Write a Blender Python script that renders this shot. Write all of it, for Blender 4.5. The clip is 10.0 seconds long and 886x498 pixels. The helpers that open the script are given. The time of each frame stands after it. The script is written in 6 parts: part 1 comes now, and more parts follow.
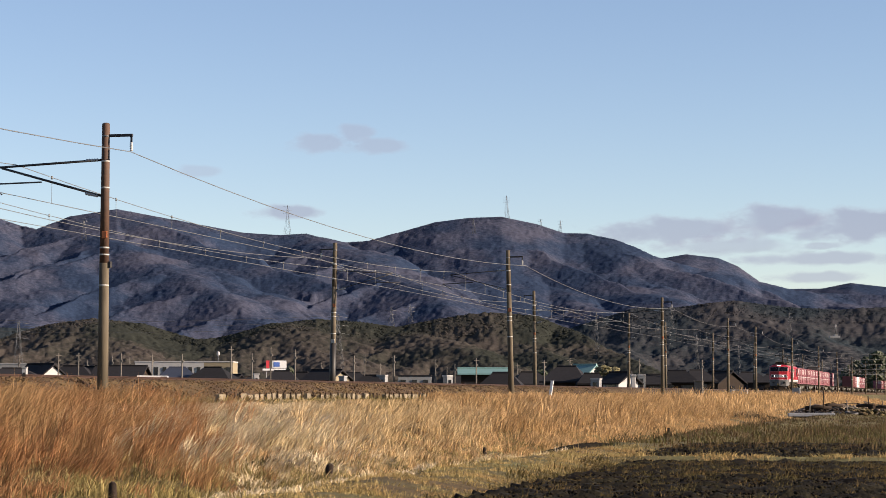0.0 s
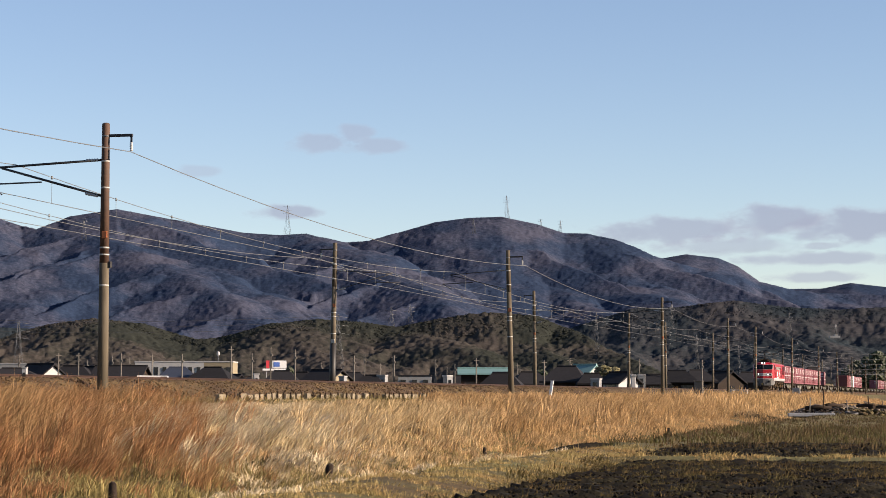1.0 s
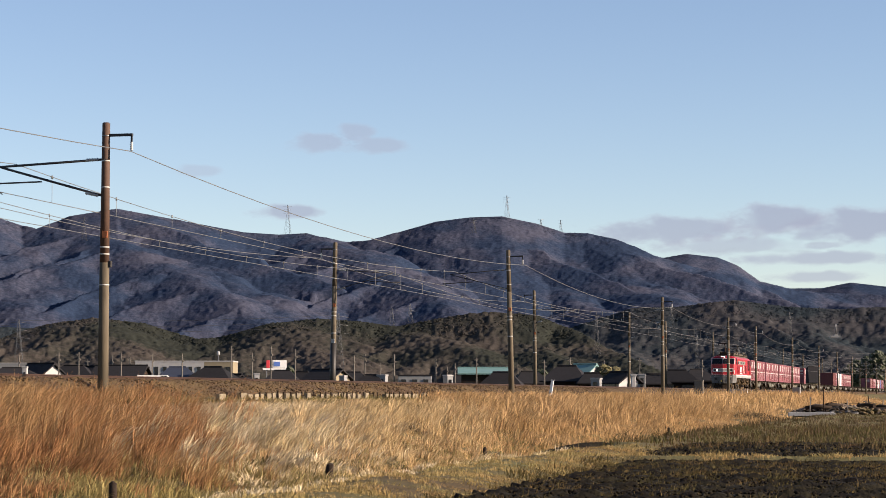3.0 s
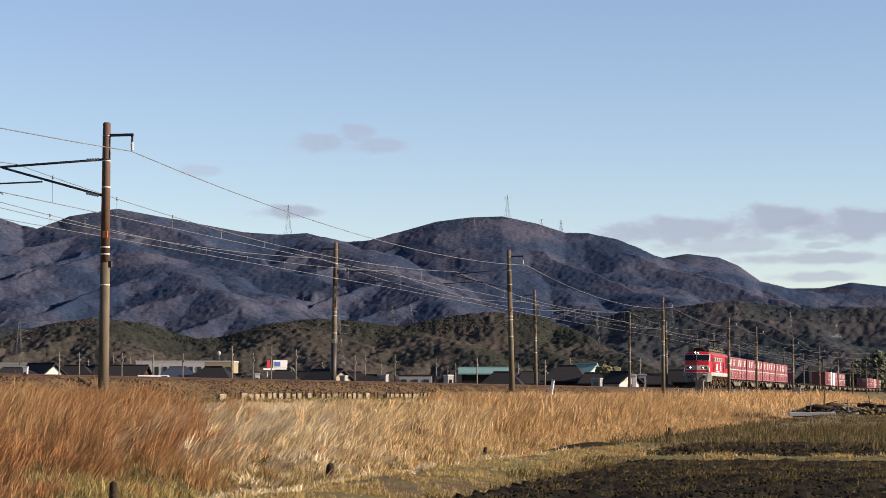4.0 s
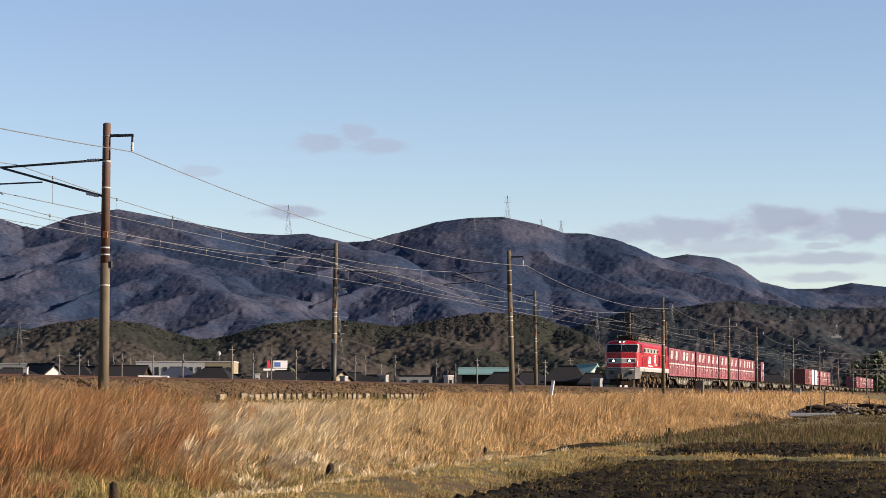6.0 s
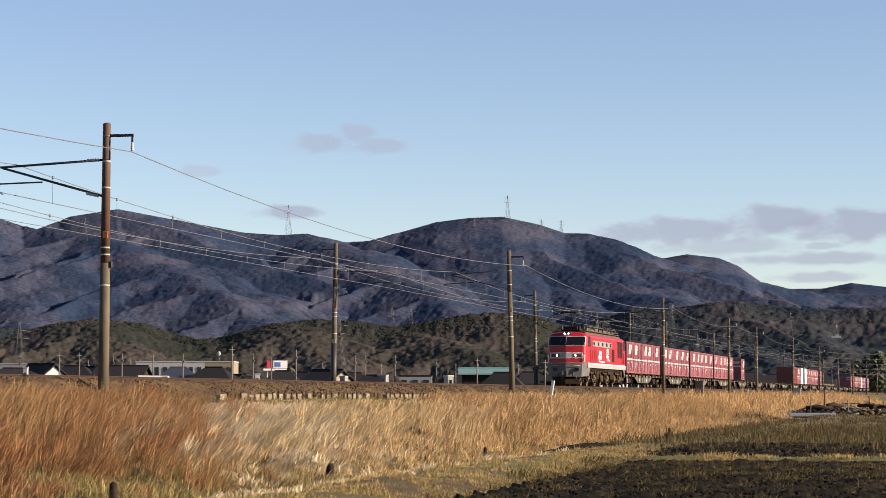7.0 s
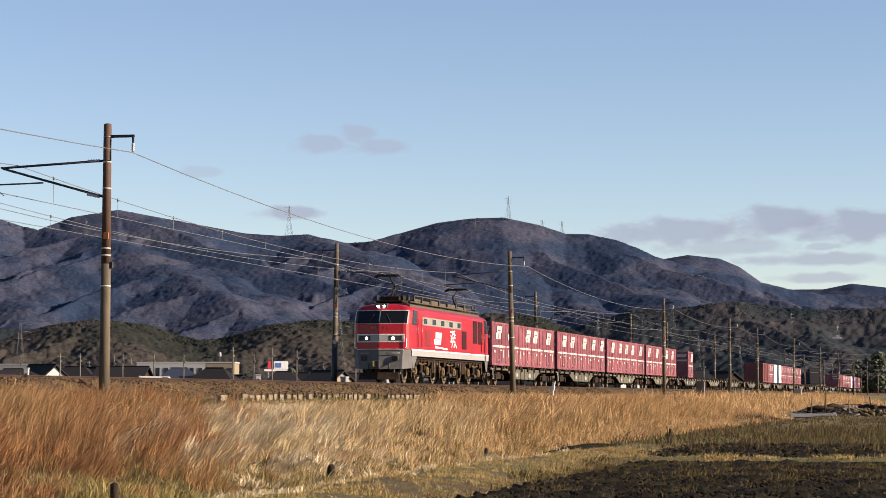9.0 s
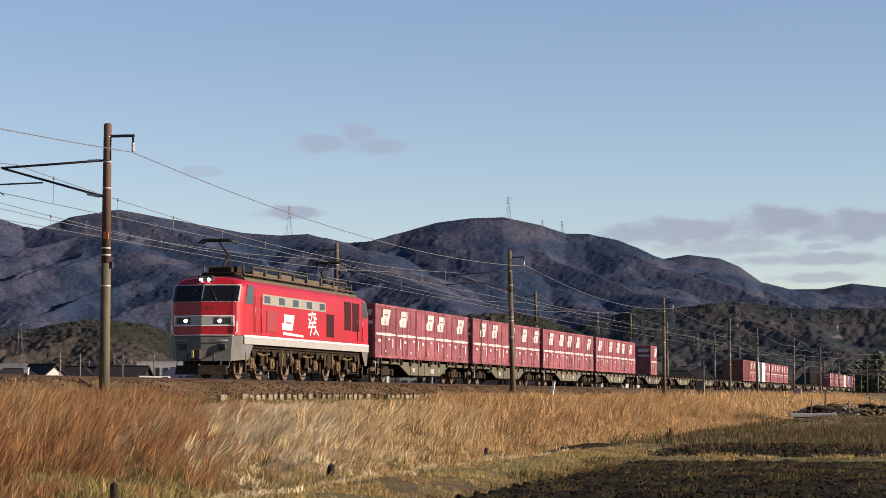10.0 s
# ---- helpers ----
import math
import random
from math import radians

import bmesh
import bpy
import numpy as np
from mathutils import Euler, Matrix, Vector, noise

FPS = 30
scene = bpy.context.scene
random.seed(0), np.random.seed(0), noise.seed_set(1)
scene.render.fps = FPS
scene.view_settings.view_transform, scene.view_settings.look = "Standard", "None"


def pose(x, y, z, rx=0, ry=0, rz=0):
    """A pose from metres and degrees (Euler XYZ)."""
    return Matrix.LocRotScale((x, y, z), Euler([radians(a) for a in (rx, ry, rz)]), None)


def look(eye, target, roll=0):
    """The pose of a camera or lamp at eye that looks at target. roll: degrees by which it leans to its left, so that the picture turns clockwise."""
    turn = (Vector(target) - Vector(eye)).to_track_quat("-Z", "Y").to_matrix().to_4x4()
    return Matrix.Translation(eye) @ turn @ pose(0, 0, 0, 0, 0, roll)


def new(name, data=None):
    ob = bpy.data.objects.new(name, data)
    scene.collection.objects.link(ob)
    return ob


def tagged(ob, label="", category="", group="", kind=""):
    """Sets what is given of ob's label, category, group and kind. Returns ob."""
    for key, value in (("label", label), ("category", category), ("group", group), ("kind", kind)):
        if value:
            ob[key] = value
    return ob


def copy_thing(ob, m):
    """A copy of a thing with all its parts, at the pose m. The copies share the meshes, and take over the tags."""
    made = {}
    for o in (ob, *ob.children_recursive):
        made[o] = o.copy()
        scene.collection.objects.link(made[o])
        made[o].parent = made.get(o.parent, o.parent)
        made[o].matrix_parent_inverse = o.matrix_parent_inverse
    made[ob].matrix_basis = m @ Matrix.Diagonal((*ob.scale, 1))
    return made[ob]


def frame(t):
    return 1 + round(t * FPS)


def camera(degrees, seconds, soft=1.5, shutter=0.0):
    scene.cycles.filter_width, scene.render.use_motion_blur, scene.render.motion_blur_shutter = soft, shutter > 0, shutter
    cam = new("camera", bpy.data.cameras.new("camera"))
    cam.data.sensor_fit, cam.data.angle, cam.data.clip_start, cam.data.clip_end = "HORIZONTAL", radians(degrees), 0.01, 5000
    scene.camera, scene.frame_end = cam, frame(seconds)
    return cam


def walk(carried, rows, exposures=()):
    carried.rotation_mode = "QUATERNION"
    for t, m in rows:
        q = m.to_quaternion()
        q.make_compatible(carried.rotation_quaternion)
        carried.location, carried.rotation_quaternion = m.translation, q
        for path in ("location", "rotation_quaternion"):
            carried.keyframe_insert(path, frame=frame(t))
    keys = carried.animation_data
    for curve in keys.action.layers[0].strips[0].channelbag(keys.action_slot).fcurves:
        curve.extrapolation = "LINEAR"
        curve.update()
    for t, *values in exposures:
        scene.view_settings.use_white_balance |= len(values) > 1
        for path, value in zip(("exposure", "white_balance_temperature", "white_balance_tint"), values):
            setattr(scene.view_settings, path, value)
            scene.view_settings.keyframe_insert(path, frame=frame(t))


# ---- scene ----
# The railway runs along +y; the camera stands in the field beside it and looks along the line, a little to its west.
EYE = Vector((0.0, 0.0, 1.6))
TURN, TILT = 13.265, 3.718      # degrees: heading to the left of the line, and upwards
cam = camera(22.35, 10.0, soft=0.82)


def heading(left, up):
    return pose(*EYE, 90 + up, 0, left)


walk(cam, [
    (0.0, heading(TURN, TILT)), (1.8, heading(TURN, TILT)), (2.5, heading(TURN, TILT - 0.009)),
    (3.0, heading(TURN + 0.006, TILT - 0.011)), (4.0, heading(TURN + 0.020, TILT - 0.011)), (5.0, heading(TURN + 0.021, TILT)),
    (7.0, heading(TURN + 0.022, TILT)), (7.5, heading(TURN + 0.026, TILT + 0.012)), (8.5, heading(TURN + 0.042, TILT + 0.008)),
    (9.0, heading(TURN + 0.042, TILT + 0.018)), (10.0, heading(TURN + 0.042, TILT + 0.012)),
], exposures=[(0.0, 1.30, 6500, 21), (8.0, 1.30, 6500, 21), (9.0, 1.26, 6500, 21), (9.5, 1.21, 6500, 21), (10.0, 1.09, 6500, 21)])

# ---- light: low sun from the east side, clear sky ----
SUN_EL, SUN_AZ = 18.0, 88.0     # azimuth clockwise from +y
world = bpy.data.worlds.new("sky")
scene.world = world
world.use_nodes = True
wn, wl = world.node_tree.nodes, world.node_tree.links
sky = wn.new("ShaderNodeTexSky")
sky.sky_type, sky.sun_disc = "NISHITA", False
sky.sun_elevation, sky.sun_rotation = radians(SUN_EL), radians(SUN_AZ)
sky.air_density, sky.dust_density, sky.ozone_density = 1.0, 0.03, 1.7
sky.altitude = 1150
wl.new(sky.outputs["Color"], wn["Background"].inputs["Color"])
wn["Background"].inputs["Strength"].default_value = 0.061
sun = new("sun", bpy.data.lights.new("sun", "SUN"))
sun.data.energy, sun.data.angle, sun.data.color = 5.0, radians(0.6), (1.0, 0.86, 0.65)
sun_dir = Vector((math.sin(radians(SUN_AZ)) * math.cos(radians(SUN_EL)), math.cos(radians(SUN_AZ)) * math.cos(radians(SUN_EL)), math.sin(radians(SUN_EL))))
sun.matrix_world = look(sun_dir * 100, (0, 0, 0))

# ---- materials ----
def material(name, base, second=None, scale=1.0, rough=0.8, metal=0.0, bump=0.0, bump_scale=None, third=None, third_scale=0.1,
             island=0.0, per_object=0.0, coat=0.0, stretch=(1, 1, 1), space="Object", sharp=0.25, emit=0.0, translucent=0.0, spec=0.5):
    """A procedural surface: two colours mixed by fine noise, a third by broad noise, variation by piece, and relief."""
    m = bpy.data.materials.new(name)
    m.use_nodes = True
    n, l = m.node_tree.nodes, m.node_tree.links
    b = n["Principled BSDF"]
    b.inputs["Roughness"].default_value, b.inputs["Metallic"].default_value = rough, metal
    b.inputs["Coat Weight"].default_value = coat
    b.inputs["Specular IOR Level"].default_value = spec if rough < 0.84 else 0.12
    co = n.new("ShaderNodeTexCoord")
    mp = n.new("ShaderNodeMapping")
    mp.inputs["Scale"].default_value = stretch
    l.new(co.outputs[space], mp.inputs["Vector"])

    def noise_mix(colour_in, other, sc, lo, hi, detail=6):
        tex = n.new("ShaderNodeTexNoise")
        tex.inputs["Scale"].default_value, tex.inputs["Detail"].default_value = sc, detail
        tex.inputs["Roughness"].default_value = 0.62
        l.new(mp.outputs["Vector"], tex.inputs["Vector"])
        ramp = n.new("ShaderNodeMapRange")
        ramp.inputs["From Min"].default_value, ramp.inputs["From Max"].default_value = lo, hi
        l.new(tex.outputs["Fac"], ramp.inputs["Value"])
        mix = n.new("ShaderNodeMix")
        mix.data_type = "RGBA"
        l.new(ramp.outputs["Result"], mix.inputs["Factor"])
        if colour_in is None:
            mix.inputs["A"].default_value = (*base, 1)
        else:
            l.new(colour_in, mix.inputs["A"])
        mix.inputs["B"].default_value = (*other, 1)
        return mix.outputs["Result"], tex
    out, tex = noise_mix(None, second or tuple(c * 0.8 for c in base), scale, 0.5 - sharp, 0.5 + sharp)
    if third:
        out, _ = noise_mix(out, third, third_scale, 0.42, 0.62, 4)
    for amount, node, socket in ((island, "ShaderNodeNewGeometry", "Random Per Island"), (per_object, "ShaderNodeObjectInfo", "Random")):
        if amount:
            g = n.new(node)
            hsv = n.new("ShaderNodeHueSaturation")
            rng = n.new("ShaderNodeMapRange")
            rng.inputs["To Min"].default_value, rng.inputs["To Max"].default_value = 1 - amount, 1 + amount
            l.new(g.outputs[socket], rng.inputs["Value"])
            l.new(rng.outputs["Result"], hsv.inputs["Value"])
            l.new(out, hsv.inputs["Color"])
            out = hsv.outputs["Color"]
    l.new(out, b.inputs["Base Color"])
    if bump:
        bp = n.new("ShaderNodeBump")
        bp.inputs["Strength"].default_value, bp.inputs["Distance"].default_value = 1.0, bump
        t2 = n.new("ShaderNodeTexNoise")
        t2.inputs["Scale"].default_value, t2.inputs["Detail"].default_value = bump_scale or scale, 5
        l.new(mp.outputs["Vector"], t2.inputs["Vector"])
        l.new(t2.outputs["Fac"], bp.inputs["Height"])
        l.new(bp.outputs["Normal"], b.inputs["Normal"])
    if emit:
        b.inputs["Emission Color"].default_value, b.inputs["Emission Strength"].default_value = (*base, 1), emit
    if translucent:
        tr = n.new("ShaderNodeBsdfTranslucent")
        ms = n.new("ShaderNodeMixShader")
        ms.inputs["Fac"].default_value = translucent
        l.new(out, tr.inputs["Color"])
        l.new(b.outputs["BSDF"], ms.inputs[1])
        l.new(tr.outputs["BSDF"], ms.inputs[2])
        l.new(ms.outputs["Shader"], n["Material Output"].inputs["Surface"])
    return m


def two_tone_woods(name, ever, bare, patch, seed, grain, relief):
    """Woods: evergreen and bare crowns in patches, each crown a little different."""
    m = bpy.data.materials.new(name)
    m.use_nodes = True
    n, l = m.node_tree.nodes, m.node_tree.links
    b = n["Principled BSDF"]
    b.inputs["Roughness"].default_value = 0.95
    b.inputs["Specular IOR Level"].default_value = 0.1
    geo = n.new("ShaderNodeNewGeometry")
    tex = n.new("ShaderNodeTexNoise")
    tex.noise_dimensions = "4D"
    tex.inputs["W"].default_value, tex.inputs["Scale"].default_value, tex.inputs["Detail"].default_value = seed, patch, 4
    l.new(geo.outputs["Position"], tex.inputs["Vector"])
    add = n.new("ShaderNodeMath")
    add.operation = "MULTIPLY_ADD"
    l.new(geo.outputs["Random Per Island"], add.inputs[0])
    add.inputs[1].default_value = 0.16
    l.new(tex.outputs["Fac"], add.inputs[2])
    rng = n.new("ShaderNodeMapRange")
    rng.inputs["From Min"].default_value, rng.inputs["From Max"].default_value = 0.60, 0.80
    l.new(add.outputs[0], rng.inputs["Value"])
    mix = n.new("ShaderNodeMix")
    mix.data_type = "RGBA"
    mix.inputs["A"].default_value, mix.inputs["B"].default_value = (*ever, 1), (*bare, 1)
    l.new(rng.outputs["Result"], mix.inputs["Factor"])
    fine = n.new("ShaderNodeTexNoise")
    fine.inputs["Scale"].default_value, fine.inputs["Detail"].default_value = grain, 5
    fine.inputs["Roughness"].default_value = 0.7
    l.new(geo.outputs["Position"], fine.inputs["Vector"])
    l.new(fine.outputs["Fac"], add.inputs[0])
    add.inputs[1].default_value = 0.35
    hsv = n.new("ShaderNodeHueSaturation")
    val = n.new("ShaderNodeMapRange")
    val.inputs["From Min"].default_value, val.inputs["From Max"].default_value = 0.3, 0.7
    val.inputs["To Min"].default_value, val.inputs["To Max"].default_value = 0.75, 1.25
    l.new(fine.outputs["Fac"], val.inputs["Value"])
    l.new(val.outputs["Result"], hsv.inputs["Value"])
    l.new(mix.outputs["Result"], hsv.inputs["Color"])
    l.new(hsv.outputs["Color"], b.inputs["Base Color"])
    bp = n.new("ShaderNodeBump")
    bp.inputs["Distance"].default_value = relief
    l.new(fine.outputs["Fac"], bp.inputs["Height"])
    l.new(bp.outputs["Normal"], b.inputs["Normal"])
    # bare and needled crowns let light through
    tr, ms = n.new("ShaderNodeBsdfTranslucent"), n.new("ShaderNodeMixShader")
    ms.inputs["Fac"].default_value = 0.45
    l.new(hsv.outputs["Color"], tr.inputs["Color"])
    l.new(b.outputs["BSDF"], ms.inputs[1])
    l.new(tr.outputs["BSDF"], ms.inputs[2])
    l.new(ms.outputs["Shader"], n["Material Output"].inputs["Surface"])
    return m


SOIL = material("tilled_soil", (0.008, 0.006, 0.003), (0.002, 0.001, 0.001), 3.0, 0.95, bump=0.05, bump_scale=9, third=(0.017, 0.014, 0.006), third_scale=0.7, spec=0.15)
EARTH = material("dry_grass_ground", (0.109, 0.075, 0.038), (0.045, 0.035, 0.018), 2.2, 0.95, bump=0.06, bump_scale=5, third=(0.117, 0.108, 0.045), third_scale=0.12)
MOSSY = material("short_green_grass", (0.355, 0.275, 0.119), (0.239, 0.191, 0.072), 3.5, 0.95, bump=0.04, bump_scale=14, third=(0.341, 0.225, 0.094), third_scale=0.6, island=0.35, translucent=0.25)
BALLAST = material("brown_ballast", (0.098, 0.062, 0.036), (0.042, 0.028, 0.018), 9, 0.9, bump=0.08, bump_scale=14, third=(0.107, 0.073, 0.036), third_scale=0.8, island=0.45)
RAIL = material("rusty_rail", (0.071, 0.035, 0.021), (0.042, 0.021, 0.014), 12, 0.55, 0.6)
SLEEPER = material("sleeper_concrete", (0.146, 0.131, 0.112), (0.097, 0.087, 0.073), 9, 0.9, bump=0.01)
WALLBLOCK = material("pale_concrete", (0.228, 0.189, 0.131), (0.146, 0.121, 0.083), 6, 0.9, bump=0.01, per_object=0.2)
POLE = material("weathered_pole", (0.100, 0.082, 0.057), (0.052, 0.043, 0.031), 7, 0.85, bump=0.006, third=(0.135, 0.113, 0.080), third_scale=1.3, stretch=(1, 1, 0.15))
POLE_TOP = material("rust_brown_paint", (0.077, 0.037, 0.020), (0.048, 0.025, 0.015), 8, 0.8, bump=0.004)
STEEL_DARK = material("dark_galvanised", (0.030, 0.030, 0.033), (0.048, 0.045, 0.045), 10, 0.55, 0.6)
STEEL = material("galvanised", (0.166, 0.169, 0.173), (0.126, 0.130, 0.134), 12, 0.5, 0.7)
BAND = material("pole_band", (0.407, 0.400, 0.370), (0.266, 0.252, 0.229), 20, 0.6)
ORANGE = material("orange_tape", (0.555, 0.163, 0.044), (0.444, 0.118, 0.037), 20, 0.7)
PORCELAIN = material("insulator", (0.360, 0.360, 0.350), (0.300, 0.300, 0.290), 20, 0.25)
FARWIRE = material("dull_wire", (0.075, 0.075, 0.078), (0.05, 0.05, 0.05), 3, 0.7)
WIRE = material("bronze_wire", (0.162, 0.166, 0.162), (0.114, 0.114, 0.110), 3, 0.45, 0.3)
GRASS_RED = material("rust_grass", (0.410, 0.214, 0.095), (0.189, 0.095, 0.043), 1.6, 0.85, island=0.4, third=(0.335, 0.211, 0.097), third_scale=0.3, translucent=0.3)
GRASS_PALE = material("bleached_grass", (0.747, 0.642, 0.470), (0.373, 0.277, 0.155), 2.2, 0.85, island=0.35, third=(0.681, 0.549, 0.318), third_scale=0.6, translucent=0.3)
GRASS_STRAW = material("straw_grass", (0.553, 0.415, 0.233), (0.315, 0.207, 0.094), 1.4, 0.85, island=0.35, third=(0.527, 0.383, 0.196), third_scale=0.3, translucent=0.3)
GRASS_GOLD = material("golden_grass", (0.527, 0.354, 0.175), (0.293, 0.179, 0.084), 0.9, 0.85, island=0.35, third=(0.376, 0.234, 0.103), third_scale=0.12, translucent=0.3)
WEED = material("green_weed", (0.066, 0.073, 0.022), (0.082, 0.057, 0.025), 0.8, 0.85, island=0.4, third=(0.088, 0.054, 0.029), third_scale=0.2, translucent=0.25)
# mountain tones are shifted to blue to carry the haze of distance
HAZED_MOUNTAIN = two_tone_woods("mountain_woods", (0.036, 0.059, 0.112), (0.094, 0.101, 0.146), 0.0085, 2.0, 0.16, 0.8)
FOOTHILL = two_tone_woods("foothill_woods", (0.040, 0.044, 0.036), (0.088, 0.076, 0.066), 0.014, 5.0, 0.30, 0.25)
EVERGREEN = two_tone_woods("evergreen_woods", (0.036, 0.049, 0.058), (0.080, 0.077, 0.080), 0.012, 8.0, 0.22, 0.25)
RED = material("red_loco_paint", (0.307, 0.007, 0.016), (0.276, 0.007, 0.015), 1.5, 0.38, coat=0.08, third=(0.243, 0.010, 0.015), third_scale=0.6, spec=0.3)
DEEP_RED = material("dark_red_paint", (0.237, 0.007, 0.010), (0.202, 0.006, 0.010), 2, 0.3, coat=0.3)
MAROON = material("maroon_container", (0.156, 0.026, 0.039), (0.102, 0.019, 0.027), 1.6, 0.6, per_object=0.22, third=(0.193, 0.061, 0.070), third_scale=0.9, bump=0.004)
BROWN_RED = material("brown_red_container", (0.116, 0.021, 0.017), (0.087, 0.017, 0.015), 1.3, 0.6, per_object=0.2)
WHITE = material("white_paint", (0.760, 0.750, 0.722), (0.665, 0.646, 0.608), 5, 0.5)
GREY = material("grey_paint", (0.107, 0.104, 0.100), (0.063, 0.061, 0.058), 3, 0.65)
LIGHT_GREY = material("light_grey_paint", (0.267, 0.262, 0.253), (0.218, 0.214, 0.204), 3, 0.5)
BLACK = material("black_fittings", (0.011, 0.010, 0.009), (0.022, 0.018, 0.014), 4, 0.6)
UNDER = material("dusty_underframe", (0.033, 0.022, 0.013), (0.012, 0.008, 0.006), 5, 0.85, bump=0.008)
STRIP = material("dusty_grey_panel", (0.215, 0.205, 0.18), (0.165, 0.155, 0.13), 2, 0.6)
FADED = material("faded_white_paint", (0.43, 0.40, 0.38), (0.30, 0.26, 0.25), 3, 0.65)
GRILLE = material("dark_maroon_grille", (0.030, 0.004, 0.006), (0.018, 0.003, 0.005), 4, 0.7, spec=0.2)
DUST = material("pale_brake_dust", (0.132, 0.091, 0.047), (0.057, 0.038, 0.020), 6, 0.9, bump=0.008)
ROOFGEAR = material("rusty_roof_gear", (0.085, 0.062, 0.030), (0.036, 0.026, 0.014), 3, 0.75)
WAGON = material("grey_green_wagon", (0.090, 0.083, 0.054), (0.050, 0.045, 0.027), 3, 0.75, per_object=0.25)
WHEEL = material("worn_steel", (0.117, 0.086, 0.054), (0.062, 0.042, 0.027), 6, 0.65, 0.1)
SIDEGLASS = material("side_glass", (0.030, 0.040, 0.048), (0.02, 0.028, 0.034), 2, 0.15)
LAMP = material("headlight_glow", (1.0, 0.95, 0.88), (1.0, 0.95, 0.88), 1, 0.3, emit=5.0)
GLASS = bpy.data.materials.new("cab_glass")
GLASS.use_nodes = True
gb = GLASS.node_tree.nodes["Principled BSDF"]
gb.inputs["Base Color"].default_value, gb.inputs["Roughness"].default_value = (0.006, 0.007, 0.009, 1), 0.06
gb.inputs["Specular IOR Level"].default_value = 0.22
ROOF_TILE = material("dark_tile_roof", (0.021, 0.020, 0.022), (0.012, 0.012, 0.013), 2, 0.88, stretch=(1, 1, 6), per_object=0.3)
ROOF_BLUE = material("blue_metal_roof", (0.018, 0.025, 0.045), (0.015, 0.021, 0.036), 1, 0.7)
ROOF_TEAL = material("teal_metal_roof", (0.130, 0.237, 0.225), (0.106, 0.202, 0.190), 1, 0.6)
PLASTER = material("cream_wall", (0.253, 0.214, 0.146), (0.214, 0.180, 0.121), 1, 0.85, per_object=0.15)
PLASTER_W = material("white_wall", (0.349, 0.344, 0.335), (0.301, 0.296, 0.291), 1, 0.85)
PLASTER_B = material("pale_blue_wall", (0.296, 0.331, 0.367), (0.261, 0.296, 0.331), 1, 0.8)
TIMBER = material("dark_timber_wall", (0.032, 0.023, 0.017), (0.021, 0.016, 0.013), 2, 0.85, per_object=0.3)
SHEET = material("grey_sheet_wall", (0.204, 0.208, 0.208), (0.166, 0.170, 0.170), 1.5, 0.7, stretch=(3, 3, 0.3))
WINDOW = material("dark_window", (0.010, 0.011, 0.013), (0.015, 0.015, 0.018), 1, 0.15)
SIGN_RED = material("sign_red", (0.6, 0.04, 0.05), (0.5, 0.04, 0.05), 2, 0.5)
SIGN_BLUE = material("sign_blue", (0.08, 0.16, 0.45), (0.07, 0.14, 0.4), 2, 0.5)
STUMP = material("dark_wood", (0.036, 0.025, 0.018), (0.018, 0.013, 0.010), 9, 0.9, bump=0.02)
ROCK = material("rubble", (0.176, 0.133, 0.101), (0.066, 0.056, 0.045), 2, 0.9, bump=0.05, island=0.5)
PLASTIC_BLUE = material("blue_tarp", (0.06, 0.12, 0.35), (0.05, 0.1, 0.3), 4, 0.6)
BUSHLEAF = material("evergreen_leaf", (0.022, 0.033, 0.011), (0.037, 0.043, 0.015), 0.8, 0.7, island=0.4)
TAN_LEAF = material("autumn_bush", (0.105, 0.088, 0.034), (0.060, 0.055, 0.020), 0.8, 0.8, island=0.4)

FIELD_GRASS = material("thin_field_grass", (0.116, 0.092, 0.036), (0.068, 0.058, 0.021), 3.5, 0.95, third=(0.104, 0.068, 0.028), third_scale=0.6, island=0.35, translucent=0.25)
STALK = material("brown_stalks", (0.100, 0.070, 0.036), (0.056, 0.040, 0.021), 1.4, 0.88, island=0.4, third=(0.080, 0.068, 0.032), third_scale=0.3, translucent=0.25)
UPOLE = material("utility_concrete", (0.146, 0.131, 0.112), (0.107, 0.097, 0.083), 3, 0.85)
UNDERGROWTH = material("brown_undergrowth", (0.244, 0.171, 0.081), (0.114, 0.106, 0.036), 1.8, 0.88, island=0.4, third=(0.264, 0.209, 0.077), third_scale=0.5, translucent=0.25)
TWIGS = material("brown_twigs", (0.096, 0.067, 0.037), (0.052, 0.041, 0.022), 2.0, 0.88, island=0.4)
YELLOW = material("yellow_paint", (0.62, 0.46, 0.09), (0.5, 0.36, 0.07), 5, 0.5)
